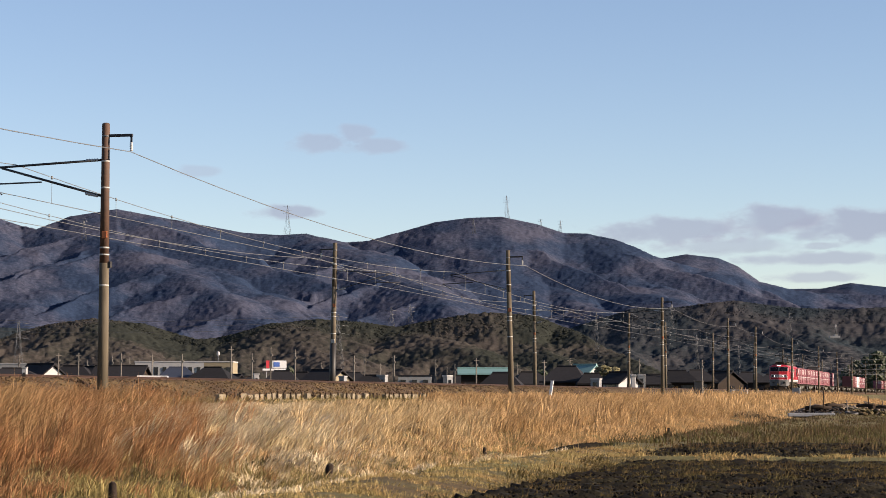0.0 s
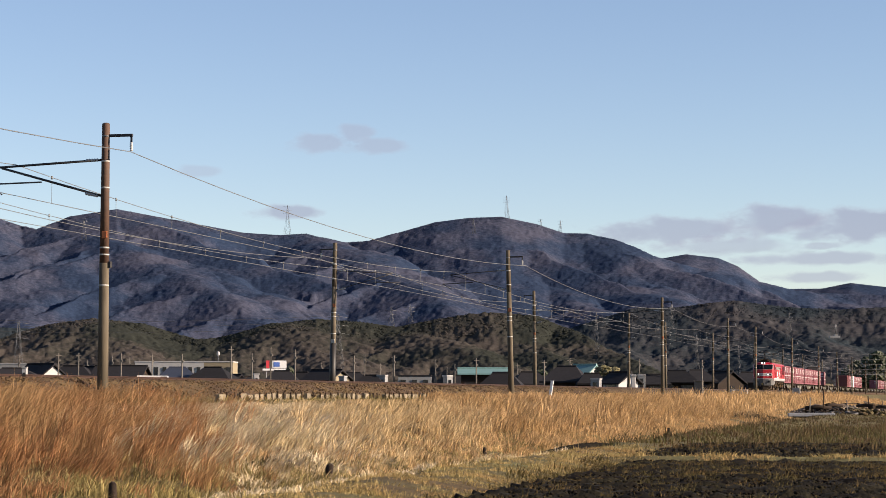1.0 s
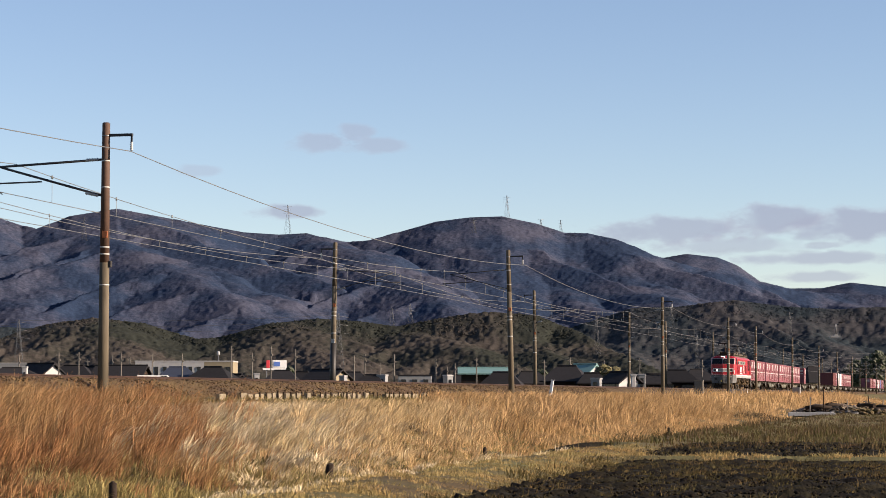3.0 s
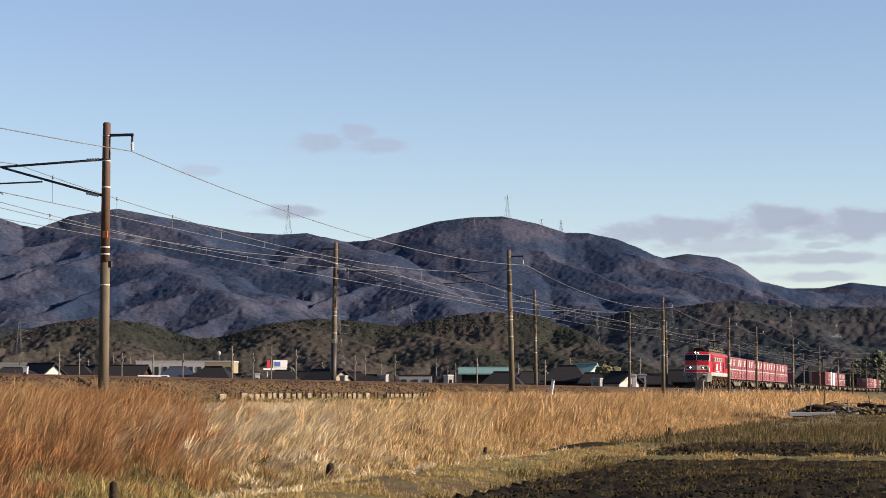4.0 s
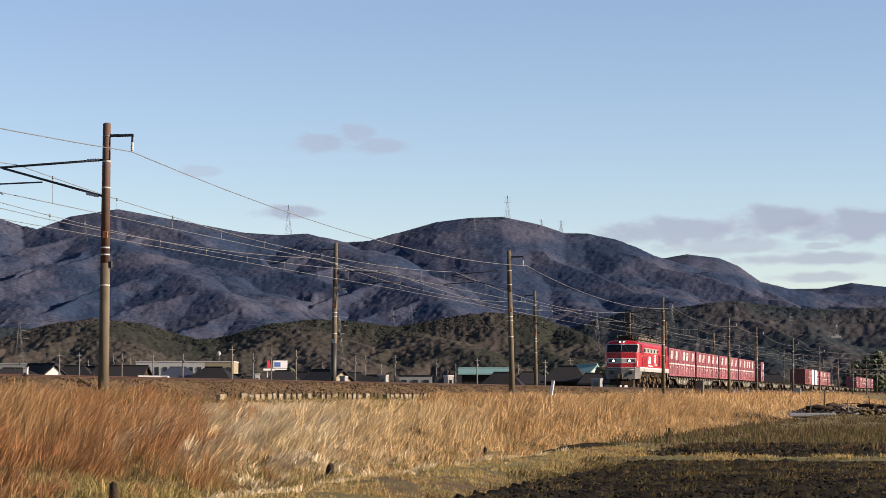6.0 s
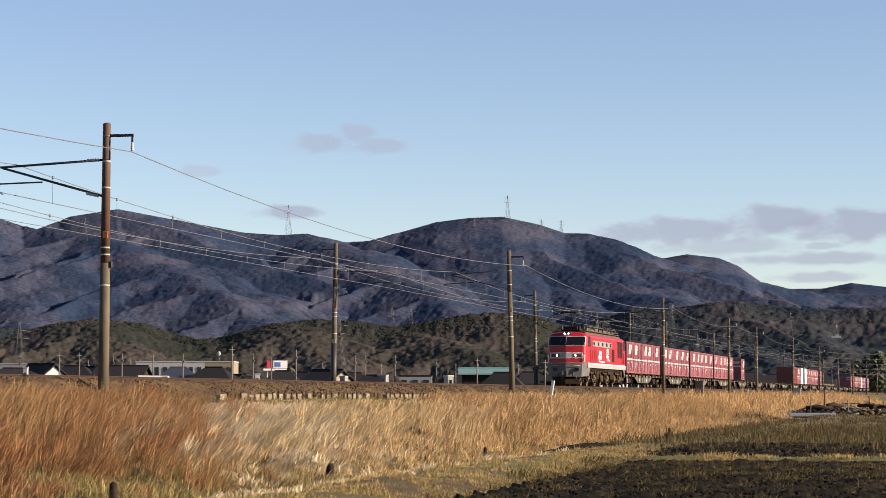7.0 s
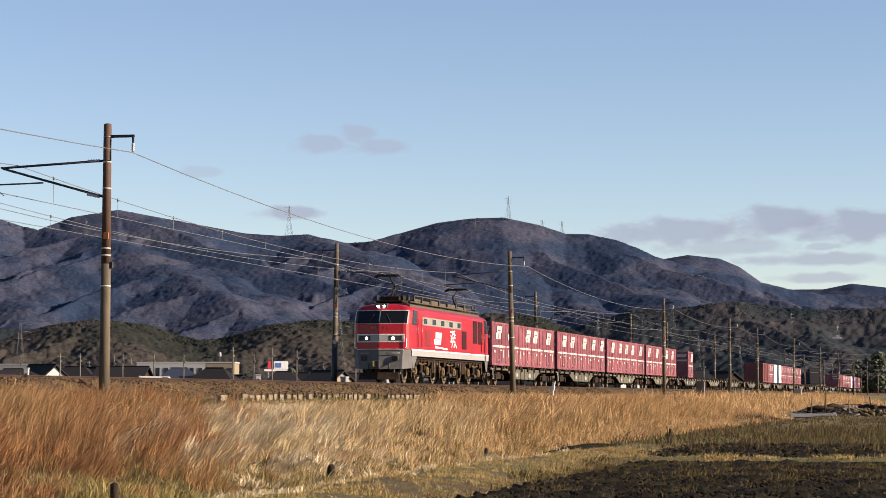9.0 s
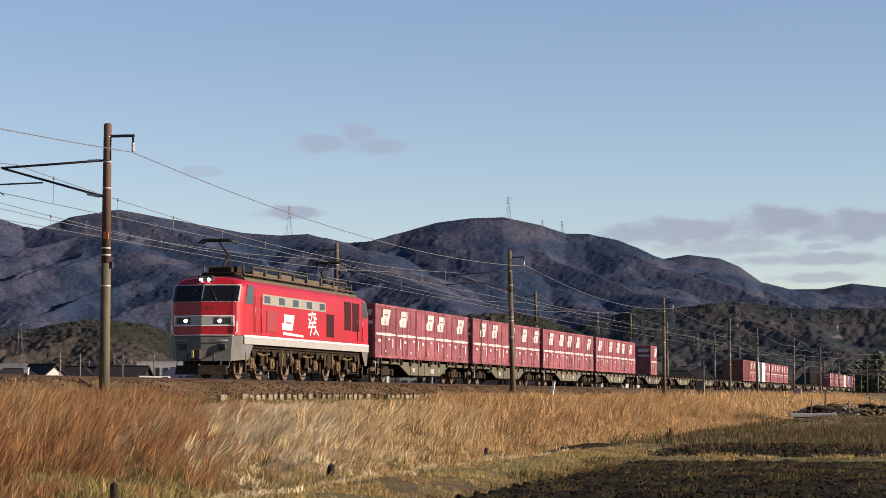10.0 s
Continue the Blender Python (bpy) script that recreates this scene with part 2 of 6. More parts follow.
# ---- building kit ----
class Shape:
    """Collects faces for one mesh."""

    def __init__(self):
        self.v, self.f, self.smooth = [], [], set()

    def add(self, verts, faces, m=None, smooth=False):
        o = len(self.v)
        self.v += [tuple(m @ Vector(p)) if m else tuple(p) for p in verts]
        if smooth:
            self.smooth.update(range(len(self.f), len(self.f) + len(faces)))
        self.f += [tuple(i + o for i in f) for f in faces]
        return self

    def box(self, c, size, bevel=0.0, m=None):
        (cx, cy, cz), (sx, sy, sz) = c, (s / 2 for s in size)
        if not bevel:
            vs = [(cx + a * sx, cy + b * sy, cz + d * sz) for d in (-1, 1) for a, b in ((-1, -1), (1, -1), (1, 1), (-1, 1))]
            return self.add(vs, [(3, 2, 1, 0), (4, 5, 6, 7), (0, 1, 5, 4), (1, 2, 6, 5), (2, 3, 7, 6), (3, 0, 4, 7)], m)
        bm = bmesh.new()
        bmesh.ops.create_cube(bm, size=1)
        bmesh.ops.scale(bm, vec=[s * 2 for s in (sx, sy, sz)], verts=bm.verts)
        bmesh.ops.bevel(bm, geom=bm.edges[:], offset=bevel, segments=2, affect="EDGES", profile=0.5)
        bm.verts.index_update()
        self.add([(v.co.x + cx, v.co.y + cy, v.co.z + cz) for v in bm.verts], [[v.index for v in f.verts] for f in bm.faces], m)
        bm.free()
        return self

    def tube(self, points, radii, n=10, closed=True):
        """A round bar along points, with a radius for each."""
        pts = [Vector(p) for p in points]
        if not hasattr(radii, "__len__"):
            radii = [radii] * len(pts)
        vs, fs = [], []
        for i, p in enumerate(pts):
            d = (pts[min(i + 1, len(pts) - 1)] - pts[max(i - 1, 0)]).normalized()
            a = d.cross(Vector((0, 0, 1)) if abs(d.z) < 0.9 else Vector((1, 0, 0))).normalized()
            b = d.cross(a)
            vs += [p + (a * math.cos(k * 2 * math.pi / n) + b * math.sin(k * 2 * math.pi / n)) * radii[i] for k in range(n)]
        for i in range(len(pts) - 1):
            fs += [(i * n + k, i * n + (k + 1) % n, (i + 1) * n + (k + 1) % n, (i + 1) * n + k) for k in range(n)]
        self.add(vs, fs, smooth=True)
        if closed:
            o = len(self.v) - len(vs)
            self.f += [tuple(o + k for k in reversed(range(n))), tuple(len(self.v) - n + k for k in range(n))]
        return self

    def loft(self, sections, caps=True):
        """A skin through sections with the same number of points."""
        n = len(sections[0])
        vs = [p for s in sections for p in s]
        fs = [(i * n + k, i * n + (k + 1) % n, (i + 1) * n + (k + 1) % n, (i + 1) * n + k) for i in range(len(sections) - 1) for k in range(n)]
        if caps:
            fs += [tuple(reversed(range(n))), tuple(len(vs) - n + k for k in range(n))]
        return self.add(vs, fs)

    def poly(self, outline, lo, hi, axis=0):
        """A plate: an outline of 2D points pushed from lo to hi along an axis."""
        def at(p, h):
            return (h, p[0], p[1]) if axis == 0 else (p[0], h, p[1]) if axis == 1 else (p[0], p[1], h)
        return self.loft([[at(p, lo) for p in outline], [at(p, hi) for p in outline]])


def part(name, shape, mat, parent=None, label="", m=None):
    """Links a shape as one mesh object under a thing or a part."""
    if isinstance(shape, bpy.types.Mesh):
        me = shape
    else:
        me = bpy.data.meshes.new(name)
        me.from_pydata(shape.v, [], shape.f)
        me.materials.append(mat)
        bm = bmesh.new()
        bm.from_mesh(me)
        bmesh.ops.recalc_face_normals(bm, faces=bm.faces)
        bm.to_mesh(me)
        bm.free()
        for i in shape.smooth:
            me.polygons[i].use_smooth = True
        me.update()
    ob = new(name, me)
    if parent:
        ob.parent = parent
    if m is not None:
        ob.matrix_basis = m
    if label:
        ob["label"] = label
    return ob


def thing(name, label, category, m=None, group="", kind=""):
    ob = new(name)
    ob.empty_display_size = 0.2
    if m is not None:
        ob.matrix_basis = m
    return tagged(ob, label, category, group, kind)


def mass(name, verts, faces, mat, label, category, kind="stuff", smooth=False):
    """One big mesh out of arrays; faces all of one size."""
    verts, faces = np.asarray(verts, np.float32), np.asarray(faces, np.int32)
    me = bpy.data.meshes.new(name)
    k = faces.shape[1]
    me.vertices.add(len(verts))
    me.vertices.foreach_set("co", verts.ravel())
    me.loops.add(faces.size)
    me.loops.foreach_set("vertex_index", faces.ravel())
    me.polygons.add(len(faces))
    me.polygons.foreach_set("loop_start", np.arange(0, faces.size, k, dtype=np.int32))
    if smooth:
        me.polygons.foreach_set("use_smooth", np.ones(len(faces), bool))
    me.materials.append(mat)
    me.update(calc_edges=True)
    me.validate()
    return tagged(new(name, me), label, category, "", kind)


def grid_faces(nx, ny):
    i = np.arange((nx - 1) * (ny - 1))
    a = (i // (ny - 1)) * ny + i % (ny - 1)
    return np.stack([a, a + ny, a + ny + 1, a + 1], 1)


ICO = bmesh.new()
bmesh.ops.create_icosphere(ICO, subdivisions=1, radius=1)
ICO_V = np.array([v.co[:] for v in ICO.verts])
ICO_F = np.array([[v.index for v in f.verts] for f in ICO.faces])
ICO.free()
rng = np.random.default_rng(7)


OCT_V = np.array([(0, 0, 1.0)] + [(0.62 * math.cos(a), 0.62 * math.sin(a), 0.72) for a in np.arange(5) * 1.2566] + [(math.cos(a), math.sin(a), -0.1) for a in np.arange(5) * 1.2566 + 0.63])
OCT_F = np.array([(0, 1 + k, 1 + (k + 1) % 5) for k in range(5)] + [(1 + k, 6 + k, 1 + (k + 1) % 5) for k in range(5)] + [(1 + (k + 1) % 5, 6 + k, 6 + (k + 1) % 5) for k in range(5)])


def crowns(centres, radii, tall):
    """Far tree crowns: small uneven domes, the tall ones pointed."""
    n = len(centres)
    v = OCT_V[None] * np.asarray(radii)[:, None, None] * (1 + 0.25 * (rng.random((n, 11, 1)) * 2 - 1))
    a = rng.random(n) * 6.283
    c, s = np.cos(a)[:, None], np.sin(a)[:, None]
    v = np.stack([v[:, :, 0] * c - v[:, :, 1] * s, v[:, :, 0] * s + v[:, :, 1] * c, v[:, :, 2] * tall[:, None]], 2) + np.asarray(centres)[:, None, :]
    f = OCT_F[None] + (np.arange(n) * 11)[:, None, None]
    return v.reshape(-1, 3), f.reshape(-1, 3)


def clumps(centres, radii, squash=1.0, rough=0.35):
    """Many uneven small lumps: crowns of woods, stones, clods."""
    n = len(centres)
    r = np.asarray(radii)[:, None, None] * (1 + rough * (rng.random((n, 12, 1)) * 2 - 1))
    v = ICO_V[None] * r
    a = rng.random(n) * 6.283
    c, s = np.cos(a)[:, None], np.sin(a)[:, None]
    x, y = v[:, :, 0] * c - v[:, :, 1] * s, v[:, :, 0] * s + v[:, :, 1] * c
    sq = np.broadcast_to(np.asarray(squash, float), (n,))[:, None]
    v = np.stack([x, y, v[:, :, 2] * sq], 2) + np.asarray(centres)[:, None, :]
    f = ICO_F[None] + (np.arange(n) * 12)[:, None, None]
    return v.reshape(-1, 3), f.reshape(-1, 3)


def blades(base, height, lean, width):
    """Grass blades: three faces each, bent towards the lean."""
    n = len(base)
    a = rng.random(n) * 6.283
    side = np.stack([np.cos(a), np.sin(a), np.zeros(n)], 1) * (width / 2)[:, None]
    up = np.zeros((n, 3))
    up[:, 2] = height
    bow = np.linalg.norm(lean, axis=1)[:, None] / np.maximum(height, 0.01)[:, None]
    mid = base + up * 0.58 + lean * 0.30
    tip = base + up * (1 - 0.22 * np.minimum(bow, 2)) + lean
    v = np.stack([base - side, base + side, mid - side * 0.8, mid + side * 0.8, tip], 1)
    f = np.array([[0, 1, 3], [0, 3, 2], [2, 3, 4]])[None] + (np.arange(n) * 5)[:, None, None]
    return v.reshape(-1, 3), f.reshape(-1, 3)


def bearing(deg, dist):
    """A place on the plan at a bearing to the right of the camera's heading."""
    a = radians(deg - TURN)
    return dist * math.sin(a), dist * math.cos(a)


def waves(x, y, sc, seed, octaves=4):
    """Cheap smooth noise on arrays, about -1 to 1."""
    g = np.random.default_rng(seed)
    out, amp, tot = 0, 1.0, 0
    for o in range(octaves):
        for _ in range(3):
            t, p = g.random() * 6.283, g.random() * 6.283
            k = 6.283 / sc * 2 ** o * (0.7 + 0.6 * g.random())
            out = out + amp * np.sin(k * (x * math.cos(t) + y * math.sin(t)) + p + 1.3 * np.sin(k * 0.6 * (y * math.cos(t) - x * math.sin(t)) + 2 * p))
        tot += amp * 1.7
        amp *= 0.55
    return out / tot

# ---- the land ----
TRACK_X, FAR_X = -27.7, -31.5   # centre lines of the two tracks
RAIL_Z = 2.2
SECTION_X = [-4900, -400, -60, -45, -40, -37.2, -34.2, -33.6, -25.2, -24.2, -22.6, -20.5, -17.0, -14.2, -13.2, -12.2, -11.7, -11.0, -10.7, -10.2, -9.2, -8.3, 4900]
SECTION_Z = [-0.2, 0.0, 0.1, 0.6, 1.3, 1.5, 1.55, 1.58, 1.58, 1.50, 1.38, 0.95, 0.35, 0.02, -0.15, -0.35, -0.55, -0.50, 0.08, 0.13, 0.10, -0.06, -0.06]


def ground_z(x, y):
    z = np.interp(x, SECTION_X, SECTION_Z)
    slope = np.clip((x + 24) / 3, 0, 1) * np.clip((-9 - x) / 2, 0, 1)
    z = z + slope * 0.10 * waves(x, y, 6.0, 3) + slope * 0.05 * waves(x, y, 1.3, 4, 2)
    z = z + 0.17 * np.exp(-((y - 55.0) / 0.7) ** 2) * np.clip((x + 9) / 0.8, 0, 1) * np.clip((25 - x) / 2, 0, 1)
    far = np.clip((np.hypot(x, y) - 300) / 900, 0, 1)
    return z + far * 0.4 * waves(x, y, 400, 5)


def spread(lo, hi, fine_lo, fine_hi, step, grow):
    out, v, s = [], fine_lo, step
    while v < fine_hi:
        out.append(v)
        v += step
    s = step
    while v < hi:
        out.append(v)
        s *= grow
        v += s
    out.append(hi)
    v, s = fine_lo, step
    while v > lo:
        s *= grow
        v -= s
        out.append(max(v, lo))
    return np.array(sorted(set(out)))


gx, gy = spread(-4900, 4900, -40, -8, 0.3, 1.25), spread(-4900, 4950, 22, 110, 0.45, 1.06)
GX, GY = np.meshgrid(gx, gy, indexing="ij")
ground = mass("ground", np.stack([GX, GY, ground_z(GX, GY)], 2).reshape(-1, 3), grid_faces(len(gx), len(gy)), EARTH,
              "brown dry winter ground with short grass beside the railway", "ground", "structure", True)


def tilled(x0, x1, y0, y1, step, label):
    xs, ys = np.arange(x0, x1, step), np.arange(y0, y1, step)
    X, Y = np.meshgrid(xs, ys, indexing="ij")
    furrow = 0.03 * np.sin(Y * 6.283 / 1.1 + 0.6 * waves(X, Y, 5, 11, 2))
    z = -0.02 + furrow + 0.035 * waves(X, Y, 0.8, 12, 3) + rng.normal(0, 0.035, X.shape)
    edge = np.minimum(np.minimum(X - x0, x1 - step - X), np.minimum(Y - y0, y1 - step - Y))
    z = np.where(edge < 0.05, -0.2, z)
    return mass("ploughed_field", np.stack([X, Y, z], 2).reshape(-1, 3), grid_faces(len(xs), len(ys)), SOIL, label, "field", "structure")


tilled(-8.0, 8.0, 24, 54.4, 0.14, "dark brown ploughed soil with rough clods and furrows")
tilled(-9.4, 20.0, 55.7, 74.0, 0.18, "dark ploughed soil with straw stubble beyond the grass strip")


def clods(x0, x1, y0, y1, n, size, mat, name, label):
    x, y = rng.uniform(x0, x1, n), rng.uniform(y0, y1, n)
    keep = waves(x, y, 1.7, 77, 3) > -0.25
    x, y = x[keep], y[keep]
    v, f = clumps(np.stack([x, y, np.full(len(x), 0.01)], 1), size * rng.uniform(0.4, 1.3, len(x)), 0.7, 0.45)
    return mass(name, v, f, mat, label, "soil")


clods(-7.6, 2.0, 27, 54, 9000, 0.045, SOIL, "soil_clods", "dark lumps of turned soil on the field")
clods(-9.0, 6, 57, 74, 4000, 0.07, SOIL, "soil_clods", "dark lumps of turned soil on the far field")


# dark lumps added along the ditch in place of its wall's shade
bank = np.linspace(0, 1, 260)
bv, bf = clumps(np.stack([-10.85 - 0.2 * bank, 55.0 + 16 * bank, -0.13 + 0.06 * np.sin(bank * 3.14)], 1), 0.20 + 0.10 * np.sin(bank * 3.14), 0.9, 0.10)
mass("soil_bank", bv, bf, SOIL, "dark soil lumps put where the ditch wall lies in shade", "soil bank")


# ---- mountains and foothills, woods on them ----
def hills(name, crest, near, top, far, gap, steep, lean, seed, nb, nr, mat, label, jitter):
    """A wooded range: crest is (bearing, height) along a ridge at distance top; spurs run down from it every gap metres or so,
    each a rounded tent with side spurs of its own, with valleys between them."""
    bs = np.concatenate([np.linspace(-30, -12.6, 40, endpoint=False), np.linspace(-12.6, 12.6, nb), np.linspace(12.6, 30, 41)[1:]])
    rs = np.concatenate([np.linspace(near, top, nr), np.linspace(top, far, 14)[1:]])
    cb, ch = zip(*crest)
    B, R = np.meshgrid(bs, rs, indexing="ij")
    run = top - near
    g = np.random.default_rng(seed)
    half = math.radians(15.5) * top
    spurs, pos = [], -half
    while pos < half:
        slant = lean * g.uniform(0.5, 1.5)
        hang = g.uniform(0.72, 1.0)
        spurs.append((pos, slant, hang, g.uniform(0, 6.28)))
        pos += gap * g.uniform(0.55, 1.5)
    sides = []
    for pos, slant, hang, ph in spurs:
        d = gap * g.uniform(0.3, 0.9)
        sg = g.choice((-1, 1))
        while d < run * 0.85:
            sides.append((pos + slant * d, d, sg * g.uniform(0.7, 1.3), pos, hang, ph))
            d += gap * g.uniform(0.35, 0.75)
            sg = -sg

    def along(pos, hang, ph, d):
        h = float(np.interp(math.degrees(pos / top), cb, ch))
        q = np.clip(1 - d / run, 0, 1)
        return h * (hang + (1 - hang) * np.clip(1 - d / (0.25 * run), 0, 1)) * q ** 0.85 + gap * 0.035 * np.sin(d / (gap * 0.45) + ph) * q

    def height(B, R):
        a = np.radians(B - TURN)
        X, Y = R * np.sin(a), R * np.cos(a)
        base = np.interp(B, cb, ch)
        warp = gap * 0.16 * waves(X, Y, gap * 1.7, seed + 2, 3)
        L, D = np.radians(B) * top + warp, np.maximum(top - R, 0) + 0.5 * warp * np.clip((top - R) / gap, 0, 1)
        rnd = gap * 0.22
        z = base - 0.42 * D
        floor = base * np.clip(1 - D / run, 0, 1) ** 1.1 - gap * 0.20 * np.clip(D / gap, 0, 1)
        z = np.maximum(z, floor)
        for pos, slant, hang, ph in spurs:
            off = np.sqrt((L - pos - slant * D) ** 2 + rnd ** 2) - rnd
            z = np.maximum(z, along(pos, hang, ph, D) - steep * off)
        for l0, d0, k, pos, hang, ph in sides:
            near_by = (np.abs(L - l0) < gap * 2.6) & (D > d0 - gap * 1.5) & (D < d0 + gap * 3.0)
            if not near_by.any():
                continue
            l, d = L[near_by] - l0, D[near_by] - d0
            # a side spur leaves the main one sideways and downhill
            n = math.hypot(k, 1)
            out = (l * k + d) / n
            off = np.sqrt(((l - k * d) / n) ** 2 + (rnd * 0.6) ** 2) - rnd * 0.6
            h = float(along(pos, hang, ph, np.array(d0)))
            z[near_by] = np.maximum(z[near_by], h - gap * 0.02 - 0.40 * np.maximum(out, 0) - 0.8 * np.maximum(-out, 0) - steep * 0.9 * off)
        back = R > top
        z = np.where(back, base * np.clip((far - R) / (far - top), 0, 1), z)
        z = np.minimum(z, np.where(back, z, base + 0.02 * D))
        return X, Y, np.maximum(z, -1) + np.where(R == near, -2.0, 0)
    X, Y, Z = height(B, R)
    # canopy: crown-sized swells and single tree tops
    swell = np.kron(rng.normal(0, 1, (Z.shape[0] // 3 + 1, Z.shape[1] // 2 + 1)), np.ones((3, 2)))[:Z.shape[0], :Z.shape[1]]
    swell = (swell + np.roll(swell, 1, 0) + np.roll(swell, 1, 1) + np.roll(swell, (1, 1), (0, 1))) / 4
    Z = Z + jitter * (1.3 * swell + 0.7 * rng.normal(0, 1, Z.shape)) * (Z > 3) * (R < top)
    ob = mass(name, np.stack([X, Y, Z], 2).reshape(-1, 3), grid_faces(len(bs), len(rs)), mat, label, "mountain", "structure", True)
    return ob, height


FAR_CREST = [(-24, 250), (-14, 300), (-11.3, 327), (-10.3, 304), (-9.5, 331), (-8.3, 346), (-7.0, 329), (-5.1, 304), (-4.2, 300), (-3.5, 303), (-2.65, 287),
             (-1.9, 287), (-1.2, 304), (-0.2, 325), (0.65, 333), (1.5, 335), (2.4, 321), (3.1, 304), (3.7, 303), (4.4, 290), (5.4, 253), (6.0, 240), (7, 222), (9, 190), (24, 150)]
BACK_CREST = [(-24, 150), (3, 190), (5.0, 272), (6.2, 288), (7.0, 280), (7.5, 263), (8.2, 222), (8.8, 216), (9.6, 216), (10.3, 227), (11.2, 218), (13, 200), (24, 190)]
MID_CREST = [(-24, 45), (-11.3, 62), (-8, 58), (-4, 40), (0, 38), (2.5, 52), (3.9, 69), (4.8, 80), (6.0, 81), (7.4, 87), (8.6, 81), (10, 78), (11.2, 80), (13, 76), (24, 60)]
LOW_CREST = [(-24, 36), (-13, 30), (-11.2, 33), (-10.2, 41), (-8.9, 46), (-7.6, 43), (-6.2, 33), (-5.4, 36), (-4.4, 43), (-3.2, 46), (-2.0, 44), (-1.2, 41.5),
             (0.1, 47), (1.25, 50), (2.4, 48), (3.4, 38), (4.3, 25), (5.4, 12), (6.5, 5), (8, 3), (24, 3)]
LAND = [
    ("mountain_back", BACK_CREST, 4150, 4600, 4850, 120, 0.42, 0.25, 31, 320, 70, HAZED_MOUNTAIN, "distant brown wooded mountain ridge under hazy sky", 0.45),
    ("mountain_range", FAR_CREST, 3000, 4200, 4800, 150, 0.28, 0.30, 29, 640, 230, HAZED_MOUNTAIN, "wooded winter mountain range with brown spurs and dark conifer valleys", 0.36),
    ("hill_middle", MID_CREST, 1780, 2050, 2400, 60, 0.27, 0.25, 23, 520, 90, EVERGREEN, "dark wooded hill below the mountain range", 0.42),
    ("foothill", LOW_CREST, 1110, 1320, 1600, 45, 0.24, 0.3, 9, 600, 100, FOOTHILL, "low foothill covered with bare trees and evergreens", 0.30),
]
SURF = {}
for nm, *rest in LAND:
    SURF[nm] = hills(nm, *rest)[1]


def woods(name, surf, near, top, count, size, mat, label, seed):
    """Crowns fringing a crest; stands of tall narrow conifers among broad bare trees."""
    b = rng.uniform(-12.6, 12.6, count)
    r = near + (top - near) * rng.random(count) ** 0.8
    x, y, z = surf(b, r)
    stand = waves(x, y, size * 40, seed, 3) + rng.normal(0, 0.25, count) > 0.25
    rad = size * rng.uniform(0.55, 1.25, count) * np.where(stand, 0.7, 1.0)
    tall = np.where(stand, rng.uniform(0.5, 0.9, count), rng.uniform(0.25, 0.45, count))
    keep = z > 2
    v, f = crowns(np.stack([x, y, z - rad * 0.1], 1)[keep], rad[keep], tall[keep])
    return mass(name, v, f, mat, label, "woodland", smooth=True)


woods("mountain_woods", SURF["mountain_range"], 4170, 4203, 6000, 1.3, HAZED_MOUNTAIN, "bare trees and conifers fringing the mountain crest, tinted haze-blue", 3)
woods("ridge_woods", SURF["mountain_back"], 4575, 4602, 3000, 1.3, HAZED_MOUNTAIN, "bare trees along the distant ridge", 4)
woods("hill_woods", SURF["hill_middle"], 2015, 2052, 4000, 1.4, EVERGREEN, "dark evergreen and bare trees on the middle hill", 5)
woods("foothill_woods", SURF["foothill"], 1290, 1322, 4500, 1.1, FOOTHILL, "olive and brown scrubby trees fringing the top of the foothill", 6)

# ---- the railway: ballast, rails, poles, wires ----
def ballast_bed():
    xs = [-35.2, -33.9, -33.2, -26.2, -25.4, -24.3]
    zs = [1.52, 1.98, 2.08, 2.08, 1.98, 1.47]
    px = np.concatenate([np.linspace(xs[i], xs[i + 1], k, endpoint=False) for i, k in enumerate((6, 4, 24, 6, 12))] + [[xs[-1]]])
    ys = np.concatenate([np.arange(10, 150, 0.22), np.arange(150, 420, 0.9), np.arange(420, 1000, 6)])
    X, Y = np.meshgrid(px, ys, indexing="ij")
    Z = np.interp(X, xs, zs) + rng.normal(0, 0.022, X.shape) + 0.03 * waves(X, Y, 4, 41, 3) * (X > -26.5)
    return mass("track_bed", np.stack([X, Y, Z], 2).reshape(-1, 3), grid_faces(len(px), len(ys)), BALLAST,
                "rust-brown ballast bank carrying two railway tracks", "track bed", "structure")


ballast_bed()
n_st = 9000
sy = 28 + 130 * rng.random(n_st) ** 1.3
sx = rng.uniform(-26.2, -24.25, n_st)
sz = np.interp(sx, [-26.2, -25.4, -24.3], [2.08, 1.98, 1.47])
v, f = clumps(np.stack([sx, sy, sz + 0.01], 1), rng.uniform(0.022, 0.062, n_st), 0.8, 0.45)
mass("ballast_stones", v, f, BALLAST, "loose rust-brown ballast stones on the bank", "stones")

for cx, nm in ((TRACK_X, "near"), (FAR_X, "far")):
    for s in (-0.5335, 0.5335):
        sh = Shape()
        prof = [(-0.065, 0), (0.065, 0), (0.065, 0.015), (0.012, 0.03), (0.012, 0.11), (0.033, 0.12), (0.033, 0.15), (-0.033, 0.15), (-0.033, 0.12), (-0.012, 0.11), (-0.012, 0.03), (-0.065, 0.015)]
        sh.loft([[(cx + s + a, yy, RAIL_Z - 0.15 + b) for a, b in prof] for yy in (0, 1000)])
        tagged(part("rail", sh, RAIL), "rusty steel running rail on concrete sleepers", "rail", "rails of the two tracks", "structure")
sl = bpy.data.meshes.new("sleeper")
S = Shape().box((0, 0, 0), (2.0, 0.24, 0.2), 0.02)
sl.from_pydata(S.v, [], S.f)
sl.materials.append(SLEEPER)
